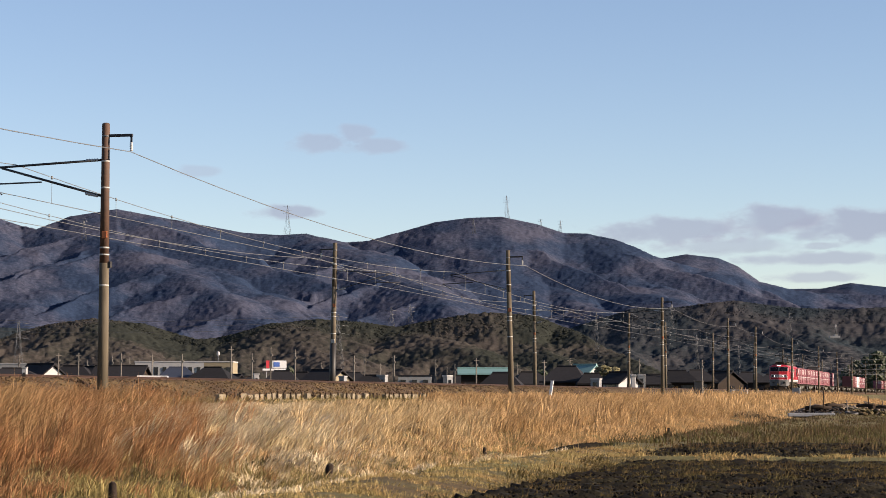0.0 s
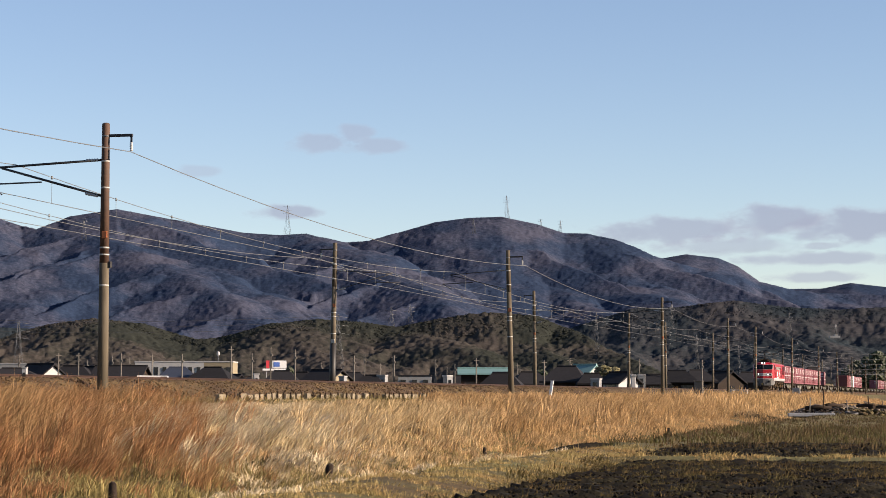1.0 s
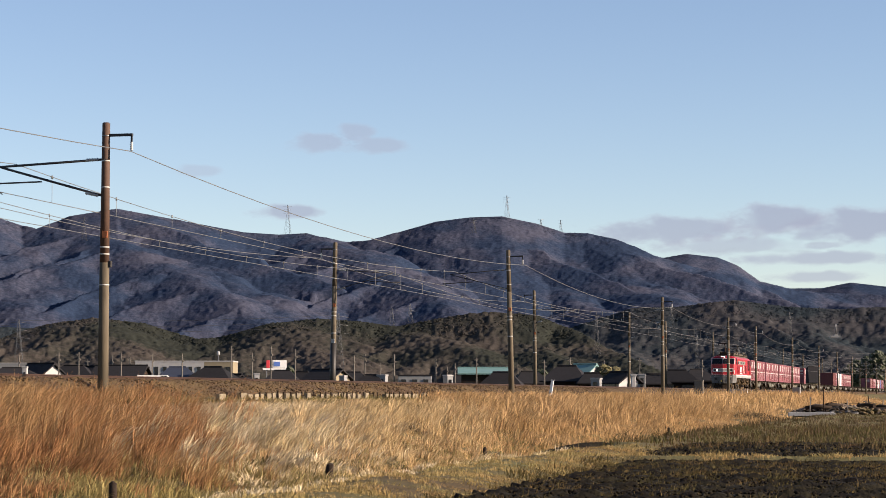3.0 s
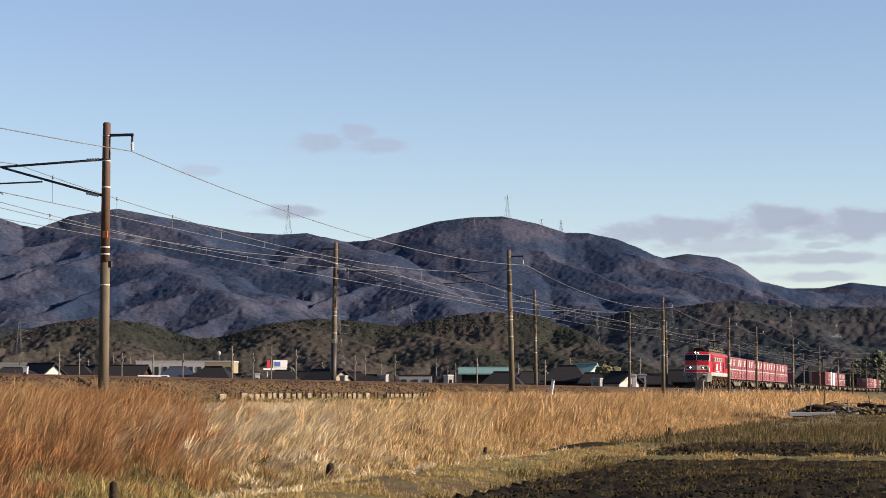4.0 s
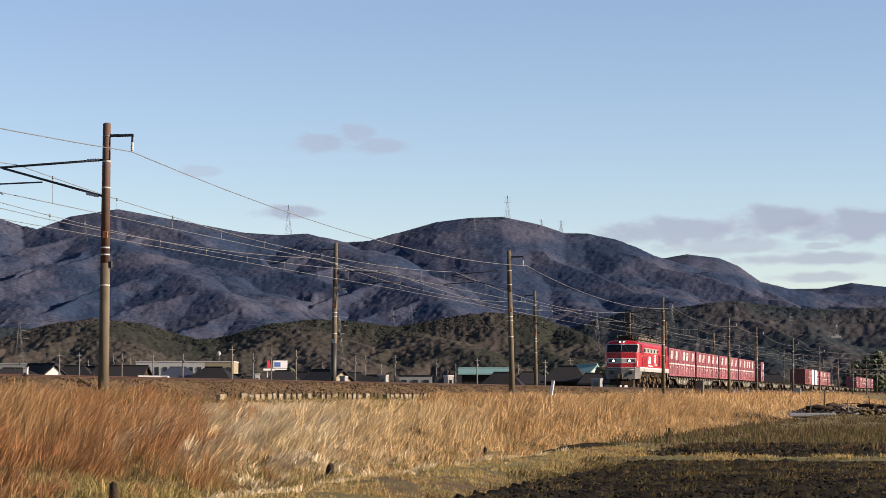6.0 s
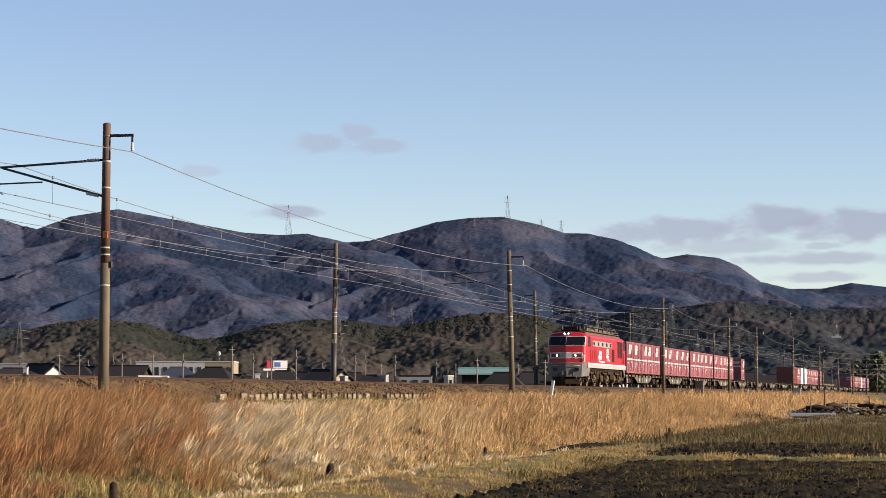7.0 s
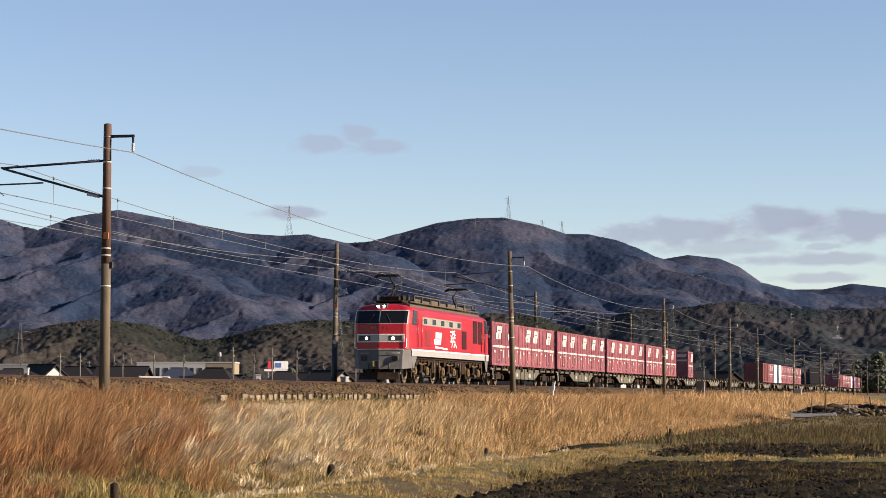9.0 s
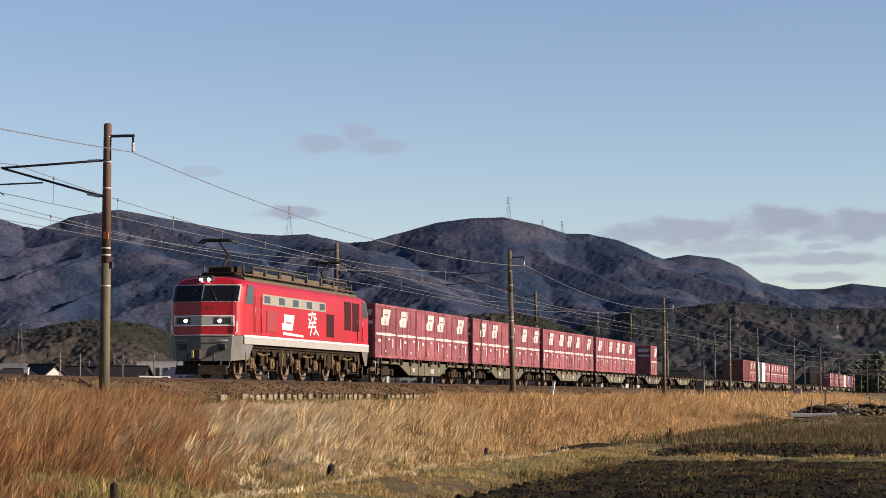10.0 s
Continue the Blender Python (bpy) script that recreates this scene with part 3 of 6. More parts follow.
track_near = thing("sleeper_row", "grey concrete sleepers under the near track", "sleepers", kind="structure")
for i in range(150):
    part("sleeper", sl, None, track_near, m=pose(TRACK_X, 40 + i * 0.62, RAIL_Z - 0.245))

# row of pale concrete blocks retaining the foot of the ballast
wall_row = thing("retaining_kerb", "row of pale concrete blocks with dark gaps at the foot of the ballast", "kerb", kind="structure")
BLOCKS = []
for w in (0.46, 0.60, 0.52):
    S = Shape().box((0, 0, 0), (0.14, w, 0.26), 0.015)
    me = bpy.data.meshes.new("block")
    me.from_pydata(S.v, [], S.f)
    me.materials.append(WALLBLOCK)
    BLOCKS.append(me)
S = Shape().tube([(0, 0, 0), (0, 0, 0.38)], [0.032, 0.026], 6)
STAKE = bpy.data.meshes.new("stake")
STAKE.from_pydata(S.v, [], S.f)
STAKE.materials.append(STUMP)
yb = 68.0
while yb < 96:
    k = random.randrange(3)
    if random.random() > 0.17 and not 85.5 < yb < 88.0:
        part("block", BLOCKS[k], None, wall_row, m=pose(-23.3 + random.uniform(-0.03, 0.03), yb, 1.50 + random.uniform(-0.03, 0.02), 0, random.uniform(-4, 4), random.uniform(-3, 3)))
    if random.random() < 0.8:
        part("stake", STAKE, None, wall_row, m=pose(-23.2, yb + 0.31, 1.30, random.uniform(-5, 5), random.uniform(-4, 4), 0))
    yb += (0.62, 0.72, 0.66)[k] + random.choice((0, 0, 0, 0.3))

NEAR_Y = [3.0, 61.5, 121.2, 183.1, 233.8, 264.4, 318.6, 374.7, 429.1, 480.0, 542.0, 603.0, 662.0, 722.0, 782.0, 842.0]
FARP_Y = [1.0, 60.0, 119.6, 178.9, 229.7, 258.6, 306.9, 366.0, 422.0, 475.0, 535.0, 596.0, 655.0, 715.0]
NEAR_PX, FAR_PX = -24.7, -34.5


def insulator(sh, p, q):
    p, q = Vector(p), Vector(q)
    n = 5
    pts, rad = [], []
    for i in range(n * 2 + 1):
        pts.append(p.lerp(q, i / (n * 2)))
        rad.append(0.03 if i % 2 == 0 else 0.055)
    return sh.tube(pts, rad, 8)


def catenary_pole(x, y, top, side, lean, near):
    """side: +1 when its track lies towards -x."""
    base = 1.35
    p = thing("catenary_pole", "weathered brown concrete railway pole with steel brackets and insulators", "railway pole", pose(x, y, base, 0, lean, 0), "poles along the railway")
    h = top - base
    cut = h * (0.50 if near and y < 100 else 0.72)
    part("shaft", Shape().tube([(0, 0, 0), (0, 0, cut)], [0.165, 0.165 - 0.048 * cut / h], 14), POLE, p)
    part("upper_shaft", Shape().tube([(0, 0, cut), (0, 0, h), (0, 0, h + 0.03)], [0.1645 - 0.048 * cut / h, 0.115, 0.08], 14), POLE_TOP if near and y < 100 else POLE, p, "rust-brown upper pole" if near and y < 100 else "")
    for zz, mat in ((0.955, STEEL), (0.865, BAND), (0.77, BAND), (0.60, ORANGE), (0.42, BAND), (0.555, BAND), (0.53, BAND)):
        r = 0.172 - 0.055 * zz
        if mat is ORANGE:
            part("number_tag", Shape().box((r * 0.35, -r * 0.95, h * zz), (0.16, 0.03, 0.20), 0.008), mat, p, "faded orange tag")
            continue
        part("band", Shape().tube([(0, 0, h * zz - 0.022), (0, 0, h * zz + 0.022)], r, 14), mat, p)
    # feeder arm on the outer side
    arm = part("feeder_arm", Shape().box((side * 0.42, 0, h - 0.35), (0.84, 0.08, 0.08), 0.01).box((side * 0.80, 0, h - 0.45), (0.05, 0.05, 0.22)), STEEL_DARK, p, "dark steel feeder bracket")
    part("insulator", insulator(Shape(), (side * 0.80, 0, h - 0.56), (side * 0.80, 0, h - 0.82)), PORCELAIN, arm, "porcelain insulator")
    # cantilever over the track
    z_up, z_lo, reach = 8.48 - base, 7.42 - base, -side * 3.35
    bar = 0.035 if y < 100 else 0.022
    can = part("cantilever", Shape().tube([(-side * 0.12, 0, z_up), (reach, 0, z_up - 0.16)], bar, 8)
               .tube([(-side * 0.12, 0, z_lo), (reach * 0.98, 0, z_up - 0.18)], bar, 8)
               .tube([(reach * 0.60, 0, z_lo + 0.44), (reach * 1.12, 0, z_lo + 0.40)], 0.024, 8)
               .tube([(reach * 1.10, 0, z_lo + 0.40), (reach * 0.97, 0, 7.50 - base)], 0.015, 6), STEEL_DARK, p, "dark tubular steel cantilever")
    for zz, dz in ((z_up, -0.008), (z_lo, 0.085)):
        part("insulator", insulator(Shape(), (-side * 0.22, 0, zz), (-side * 0.62, 0, zz + dz)), PORCELAIN, can, "ribbed porcelain insulator")
    return p


for i, y in enumerate(NEAR_Y):
    catenary_pole(NEAR_PX, y, 9.54, 1, (0.4, 0.2, -1.3, 0.0, 0.2, 0.1)[i % 6], True)
for i, y in enumerate(FARP_Y):
    catenary_pole(FAR_PX, y, 10.0, -1, (0.3, 0.5, 1.0, -0.6, 0.5, -0.2)[i % 6], False)
# black foot sleeve and white tag on one pole of the far row
sleeved = bpy.data.objects["catenary_pole.%03d" % (len(NEAR_Y) + 2)]
part("foot_sleeve", Shape().tube([(0, 0, 0), (0, 0, 3.1)], [0.176, 0.165], 14), BLACK, sleeved, "black painted foot")
part("number_tag", Shape().box((0.02, -0.172, 3.2), (0.20, 0.03, 0.22), 0.008), BAND, sleeved, "white tag")
# lineside box on the first pole
part("pole_clamp", Shape().box((0.17, 0, 4.05), (0.10, 0.12, 0.18), 0.01), BLACK, bpy.data.objects["catenary_pole.001"])


def sagging(a, b, sag, n=14):
    a, b = Vector(a), Vector(b)
    return [a.lerp(b, i / n) - Vector((0, 0, sag * 4 * (i / n) * (1 - i / n))) for i in range(n + 1)]


def overhead(xt, xf, zf, ys, side, label):
    line = thing("overhead_line", label, "overhead line")
    far_drop = Shape()
    for i, (y0, y1) in enumerate(zip(ys, ys[1:])):
        L = y1 - y0
        thick = 0.012
        metal = WIRE if y0 < 170 else FARWIRE
        off = 0.2 * side * (-1) ** i
        dip = 0.72 * (L / 60) ** 2
        part("feeder_wire", Shape().tube(sagging((xf, y0, zf), (xf, y1, zf), 0.74 * (L / 60) ** 2), thick * 1.15, 5, False), metal, line)
        part("messenger_wire", Shape().tube(sagging((xt - off, y0, 8.40), (xt + off, y1, 8.40), dip), thick, 5, False), metal, line)
        part("contact_wire", Shape().tube([(xt - off, y0, 7.48), (xt + off, y1, 7.48)], thick, 5, False), metal, line)
        n = int(L / 5)
        for j in range(n):
            q = (j + 0.5) / n
            zz = 8.40 - dip * 4 * q * (1 - q)
            xx = xt - off * (1 - 2 * q)
            d = Shape() if i < 5 else far_drop
            d.tube([(xx, y0 + q * L, zz), (xx, y0 + q * L, 7.48)], thick * 0.7, 4, False)
            d.tube([(xx, y0 + q * L, zz - 0.05), (xx, y0 + q * L, zz + 0.05)], 0.03, 5)
            if i < 5:
                part("dropper", d, metal, line)
    part("dropper", far_drop, FARWIRE, line)["kind"] = "stuff"
    return line


overhead(TRACK_X, NEAR_PX + 0.80, 8.70, NEAR_Y, 1, "bronze overhead wires with droppers above the near track")
overhead(FAR_X, FAR_PX - 0.80, 9.16, FARP_Y, -1, "bronze overhead wires with droppers above the far track")

# ---- the village beyond the railway, pylons, sky ----
def gable_house(name, deg, dist, wide, deep, eave, ridge, turn, roof, wall, label, windows=2, category="house"):
    """A house with a pitched roof, ridge along its width; turn in degrees about z."""
    x, y = bearing(deg, dist)
    z = float(ground_z(np.array(x), np.array(y))) - 0.05
    t = thing(name, label, category, pose(x, y, z, 0, 0, TURN + turn))
    w, d = wide / 2, deep / 2
    if "gable" in label:
        part("wall", Shape().poly([(-d, 0), (d, 0), (d, eave), (0, ridge - 0.12), (-d, eave)], -w, w, 0), wall, t)
    else:
        part("wall", Shape().box((0, 0, eave / 2), (wide, deep, eave), 0.03), wall, t)
    ov = 0.55
    drop = (ridge - eave) / d * ov
    hip = 0.0 if "gable" in label else min(d * 0.8, w * 0.7)
    e, r, lo = (w + 0.5, w + 0.5 - hip, eave - drop)
    D = d + ov
    for s in (-1, 1):
        part("roof", Shape().loft([[(-e, s * D, lo), (e, s * D, lo), (r, 0, ridge), (-r, 0, ridge)], [(-e, s * D, lo + 0.18), (e, s * D, lo + 0.18), (r, 0, ridge + 0.18), (-r, 0, ridge + 0.18)]]), roof, t)
        if hip:
            part("roof", Shape().loft([[(s * e, -D, lo), (s * e, D, lo), (s * r, 0, ridge)], [(s * e, -D, lo + 0.17), (s * e, D, lo + 0.17), (s * r, 0, ridge + 0.17)]]), roof, t)
            part("wall_plate", Shape().box((0, 0, eave - 0.2), (wide * 0.96, deep * 0.9, 0.1)), wall, t)
    part("ridge_cap", Shape().box((0, 0, ridge + 0.22), (max(0.6, 2 * r), 0.34, 0.22), 0.05), roof, t)
    for k in range(windows):
        q = -w + (k + 0.5) * wide / windows
        wn_ = part("window", Shape().box((q, -d - 0.03, eave * 0.62), (min(1.7, wide / windows * 0.6), 0.10, 1.05), 0.02), WINDOW, t, "dark window")
        part("frame", Shape().box((q, -d - 0.05, eave * 0.62 - 0.56), (min(1.9, wide / windows * 0.66), 0.14, 0.08)), LIGHT_GREY, wn_)
    part("gable_window", Shape().box((w + 0.03, 0.4, eave * 0.62), (0.1, 1.3, 1.0), 0.02), WINDOW, t, "dark window")
    return t


def flat_block(name, deg, dist, wide, deep, high, wall, label, strips=0, turn=0, category="building", band=None):
    x, y = bearing(deg, dist)
    z = float(ground_z(np.array(x), np.array(y))) - 0.05
    t = thing(name, label, category, pose(x, y, z, 0, 0, TURN + turn))
    part("wall", Shape().box((0, 0, high / 2), (wide, deep, high), 0.05), wall, t)
    part("parapet", Shape().box((0, 0, high + 0.06), (wide + 0.12, deep + 0.12, 0.2), 0.03), band or LIGHT_GREY, t)
    for k in range(strips):
        q = -wide / 2 + (k + 0.5) * wide / strips
        part("window", Shape().box((q, -deep / 2 - 0.03, high * 0.70), (wide / strips * 0.45, 0.12, high * 0.36), 0.02), WINDOW, t, "dark window")
    return t


HOUSES = [
    # name, bearing, distance, width, depth, eave, ridge, turn, roof, wall, label, windows
    (-10.85, 330, 7, 7, 4.2, 5.2, 5, ROOF_TILE, TIMBER, "old house with dark tile roof and timber walls", 2),
    (-10.15, 335, 5.0, 5, 4.2, 5.9, -38, ROOF_TILE, PLASTER_W, "dark roofed house with a bright white gable", 2),
    (-9.35, 350, 7, 7, 4.4, 5.8, -6, ROOF_TILE, TIMBER, "long low house with dark tile roof", 3),
    (-8.75, 350, 5, 6, 4.3, 5.7, -30, ROOF_TILE, PLASTER, "cream gabled house with dark tile roof", 2),
    (-8.15, 340, 7, 7, 4.3, 5.7, -4, ROOF_TILE, TIMBER, "timber gabled house with dark grey roof", 2),
    (-6.75, 330, 5.0, 7, 4.1, 5.35, 8, ROOF_BLUE, TIMBER, "house with a deep blue metal roof", 2),
    (-5.85, 325, 5.4, 6, 3.9, 5.3, -8, ROOF_TILE, TIMBER, "large dark brown roofed house with timber walls", 2),
    (-5.30, 330, 1.6, 4, 3.4, 4.3, -30, ROOF_TILE, PLASTER, "small cream gable beside the large house", 1),
    (-5.05, 330, 3.2, 5, 3.0, 4.0, 10, ROOF_TILE, PLASTER_B, "small pale blue shed beside the road", 1),
    (-4.1, 335, 4.5, 6, 3.5, 4.9, 0, ROOF_TILE, TIMBER, "dark timber house with tile roof", 2),
    (-3.6, 345, 3.2, 6, 3.6, 4.8, -8, ROOF_TILE, TIMBER, "dark timber barn with tile roof", 1),
    (-2.95, 320, 4.4, 5, 3.7, 4.9, -32, ROOF_TILE, PLASTER, "cream-walled gabled house with dark low roof", 3),
    (-2.3, 340, 4.6, 6, 3.3, 4.7, 0, ROOF_TILE, TIMBER, "dark timber house behind the railway", 2),
    (-1.85, 330, 3.5, 5, 3.1, 4.2, -5, ROOF_TILE, PLASTER, "small cream shed with dark roof", 1),
    (0.38, 340, 3.4, 5, 3.0, 4.3, 5, ROOF_TILE, TIMBER, "small dark timber shed", 1),
    (1.05, 310, 6.4, 7, 4.35, 5.0, 0, ROOF_TEAL, TIMBER, "dark timber gabled workshop with a teal metal roof", 3),
    (1.50, 280, 4.5, 6, 2.6, 4.0, -6, ROOF_TILE, TIMBER, "dark house with tile roof", 2),
    (2.2, 300, 4.2, 6, 3.0, 4.3, 8, ROOF_TILE, TIMBER, "dark timber house with tile roof", 2),
    (3.15, 290, 5.0, 8, 3.0, 4.7, -10, ROOF_TILE, TIMBER, "large farmhouse with steep dark tile roof", 2),
    (3.62, 330, 3.0, 5, 4.2, 5.6, -35, ROOF_TEAL, PLASTER_W, "white gabled house with pale roof", 1),
    (3.78, 285, 3.0, 5, 2.6, 3.6, 0, ROOF_TILE, TIMBER, "low outbuilding with dark roof", 1),
    (4.52, 270, 2.3, 3.8, 2.0, 3.0, -42, ROOF_TILE, PLASTER_W, "white gabled house with dark roof", 1),
    (5.35, 310, 3.4, 6, 2.2, 3.3, 0, ROOF_TILE, TIMBER, "dark house with hipped tile roof", 1),
    (5.95, 335, 5.6, 8, 2.6, 4.1, -5, ROOF_TILE, TIMBER, "wide dark tile roof farmhouse", 2),
    (6.45, 350, 4.2, 6, 2.8, 4.2, 6, ROOF_TILE, TIMBER, "dark farm shed with tile roof", 1),
    (7.05, 385, 4.0, 8, 2.6, 4.4, -40, ROOF_TILE, TIMBER, "dark gabled house with a pale roof edge", 1),
    (7.75, 430, 6.5, 9, 2.9, 4.6, 0, ROOF_TILE, TIMBER, "wide dark tile roof house", 2),
    (8.35, 500, 6.0, 9, 3.2, 5.0, -6, ROOF_TILE, TIMBER, "dark roofed house beside the railway", 2),
    (9.35, 680, 8, 10, 5.0, 9.2, 20, ROOF_TILE, PLASTER, "distant house with grey roof and cream walls", 2),
    (10.6, 960, 12, 10, 6.0, 10.0, 0, ROOF_TILE, TIMBER, "distant dark roofed house among trees", 2),
]
for deg, dist, w_, d_, ev, rd, tn, rf, wl_, lab, wi in HOUSES:
    gable_house("house", deg, dist, w_, d_, ev, rd, tn, rf, wl_, lab, wi)

flat_block("warehouse", -11.1, 380, 10, 9, 6.6, SHEET, "grey flat-roofed warehouse with pale wall", 4)
flat_block("warehouse", -6.75, 390, 13, 12, 7.1, PLASTER_W, "pale long warehouse with dark vertical windows", 9, band=PLASTER_W)
flat_block("shop", -5.65, 360, 4.6, 8, 6.7, PLASTER, "roadside shop with a white fascia", 3, band=PLASTER_W)
for deg, dist, wd, hg, mt, lab in ((-10.55, 320, 0.8, 5.6, PLASTER_W, "small white tank tower"), (-3.35, 330, 1.2, 4.4, PLASTER, "small cream shed between houses"), (-2.55, 310, 1.0, 4.3, SHEET, "small grey shed between houses"),
                                   (0.12, 300, 1.1, 4.3, SHEET, "small grey signboard building"), (2.0, 300, 0.7, 4.4, PLASTER_W, "narrow white shed beside a pole"), (3.9, 260, 1.3, 2.7, SHEET, "low grey sheet-metal shed"),
                                   (-1.55, 330, 1.6, 4.6, SHEET, "low grey workshop behind the line"), (5.05, 300, 1.2, 3.6, SHEET, "low grey shed behind the line"), (-4.75, 340, 1.0, 4.9, PLASTER_W, "small white kiosk behind the line")):
    flat_block("shed", deg, dist, wd * 0.8, wd, hg - 0.3, mt, lab, 1, random.uniform(-25, 35), "shed")
flat_block("prefab_office", -0.72, 300, 4.4, 5, 4.0, SHEET, "grey prefabricated office with dark windows and dark roof edge", 3, band=ROOF_TILE)
flat_block("trackside_cabinet", 4.84, 205, 0.42, 0.5, 1.75, PLASTER_W, "white equipment cabinet beside the far track", 0, category="cabinet")

x, y = bearing(-5.72, 358)
mast = thing("sign_mast", "thin mast with a red and white sign ball", "sign", pose(x, y, 7.0))
part("mast", Shape().tube([(0, 0, -7.0), (0, 0, 1.2)], 0.06, 6), STEEL, mast)
part("ball", Shape().tube([(0, 0, 0.75), (0, 0, 0.95), (0, 0, 1.25), (0, 0, 1.45)], [0.12, 0.26, 0.26, 0.12], 10), PLASTER_W, mast)
x, y = bearing(-4.30, 350)
bill = thing("billboard", "roadside billboard with red, white and blue panels", "billboard", pose(x, y, 0.9, 0, 0, TURN + 6))
part("panel", Shape().box((0.8, 0, 5.4), (2.2, 0.2, 1.2), 0.02), WHITE, bill)
part("blue_field", Shape().box((0.4, -0.12, 5.4), (0.9, 0.05, 0.7)), SIGN_BLUE, bill)
part("red_panel", Shape().box((-1.0, 0, 5.4), (0.5, 0.2, 1.2), 0.02), SIGN_RED, bill)
part("lower_panel", Shape().box((0, 0, 4.6), (3.6, 0.15, 0.3)), WHITE, bill)
for q in (-1.2, 0, 1.2):
    part("leg", Shape().tube([(q, 0.1, -0.9), (q, 0.1, 6.0)], 0.08, 6), STEEL, bill)


def van(deg, dist, turn):
    x, y = bearing(deg, dist)
    t = thing("van", "white delivery van parked beyond the railway", "van", pose(x, y, 2.2, 0, 0, TURN + turn))
    part("body", Shape().poly([(-2.3, 0.4), (2.3, 0.4), (2.3, 1.2), (1.7, 1.9), (-2.2, 1.95), (-2.3, 1.2)], -0.85, 0.85, 1), WHITE, t)
    part("window", Shape().poly([(0.9, 1.25), (2.0, 1.25), (1.6, 1.8), (0.9, 1.8)], -0.87, 0.87, 1), WINDOW, t)
    for q in (-1.5, 1.5):
        for s in (-0.75, 0.75):
            part("wheel", Shape().tube([(q, s - 0.1, 0.33), (q, s + 0.1, 0.33)], 0.33, 12), BLACK, t)
    mound = part("ramp", Shape().poly([(-8, -2.4), (8, -2.4), (4, 0.0), (-4, 0.0)], -3, 3, 1), EARTH, None)
    mound.matrix_basis = pose(x, y, 2.2, 0, 0, TURN + turn)
    tagged(mound, "low earth ramp under the parked van", "ramp", "", "structure")
    return t


van(-7.32, 300, 3)

POLES = [(-10.7, 330, 7.2), (-9.72, 300, 7.1), (-9.22, 320, 7.5), (-8.38, 350, 7.6), (-8.16, 300, 7.1), (-7.95, 390, 8.0), (-7.38, 320, 7.4), (-6.63, 300, 7.0), (-5.39, 290, 7.8),
         (-4.86, 310, 7.3), (-4.39, 330, 8.6), (-3.77, 300, 7.6), (-2.27, 300, 6.8), (-2.0, 330, 7.5), (-1.25, 300, 6.9), (-0.19, 310, 6.5), (0.30, 320, 6.0), (0.85, 300, 6.5),
         (2.58, 280, 5.9), (3.23, 290, 6.3), (6.58, 300, 6.2), (-7.7, 420, 8.2), (-3.1, 420, 7.6), (1.9, 420, 7.4), (-9.0, 450, 8.5), (-10.2, 460, 8.2), (-6.1, 470, 8.6), (5.0, 420, 8.3), (5.6, 430, 8.0), (7.9, 420, 8.1), (-1.6, 450, 7.8), (0.1, 470, 7.4), (4.1, 400, 7.6), (9.1, 520, 9.0), (9.8, 500, 8.6)]


def utility_pole():
    t = thing("utility_pole", "grey concrete utility pole with crossarm and transformer", "utility pole", group="utility poles of the village")
    part("shaft", Shape().tube([(0, 0, -1), (0, 0, 1)], [0.11, 0.08], 8), UPOLE, t)
    part("crossarm", Shape().box((0, 0, 0.90), (0.8, 0.07, 0.016)), UPOLE, t)
    part("transformer", Shape().tube([(0.16, 0, 0.68), (0.16, 0, 0.75)], 0.11, 8), UPOLE, t)
    return t


up = None
for deg, dist, hgt in POLES:
    x, y = bearing(deg, dist)
    m = pose(x, y, hgt / 2, 0, 0, TURN + random.uniform(-40, 40))
    if up is None:
        up = utility_pole()
        up.scale = (1, 1, hgt / 2)
        up.location, up.rotation_euler = m.translation, m.to_euler()
    else:
        c = copy_thing(up, m)
        c.scale = (1, 1, hgt / 2)


def pylon(deg, dist, base, top, wide, arms, label="grey lattice steel transmission tower on the wooded slope"):
    x, y = bearing(deg, dist)
    t = thing("transmission_tower", label, "pylon", pose(x, y, base, 0, 0, TURN + 20), "transmission towers")
    h = top - base
    r = max(0.05, dist * 0.00004)
    legs = [(a, b) for a in (-1, 1) for b in (-1, 1)]
    for a, b in legs:
        part("leg", Shape().tube([(a * wide / 2, b * wide / 2, 0), (a * wide * 0.12, b * wide * 0.12, h * 0.7), (a * 0.2, b * 0.2, h)], r, 4), STEEL, t)
    lat = Shape()
    n = 7
    for k in range(n):
        f0, f1 = k / n, (k + 1) / n
        w0, w1 = wide / 2 * (1 - f0 * 0.9) , wide / 2 * (1 - f1 * 0.9)
        for s in (-1, 1):
            lat.tube([(s * w0, -w0, f0 * h), (-s * w1, -w1, f1 * h)], r * 0.7, 4)
            lat.tube([(w0, s * w0, f0 * h), (w1, -s * w1, f1 * h)], r * 0.7, 4)
    part("bracing", lat, STEEL, t)["kind"] = "stuff"
    for q in arms:
        part("crossarm", Shape().tube([(-wide * 0.75, 0, h * q), (0, 0, h * q + 0.6), (wide * 0.75, 0, h * q)], r, 4), STEEL, t)
    return t


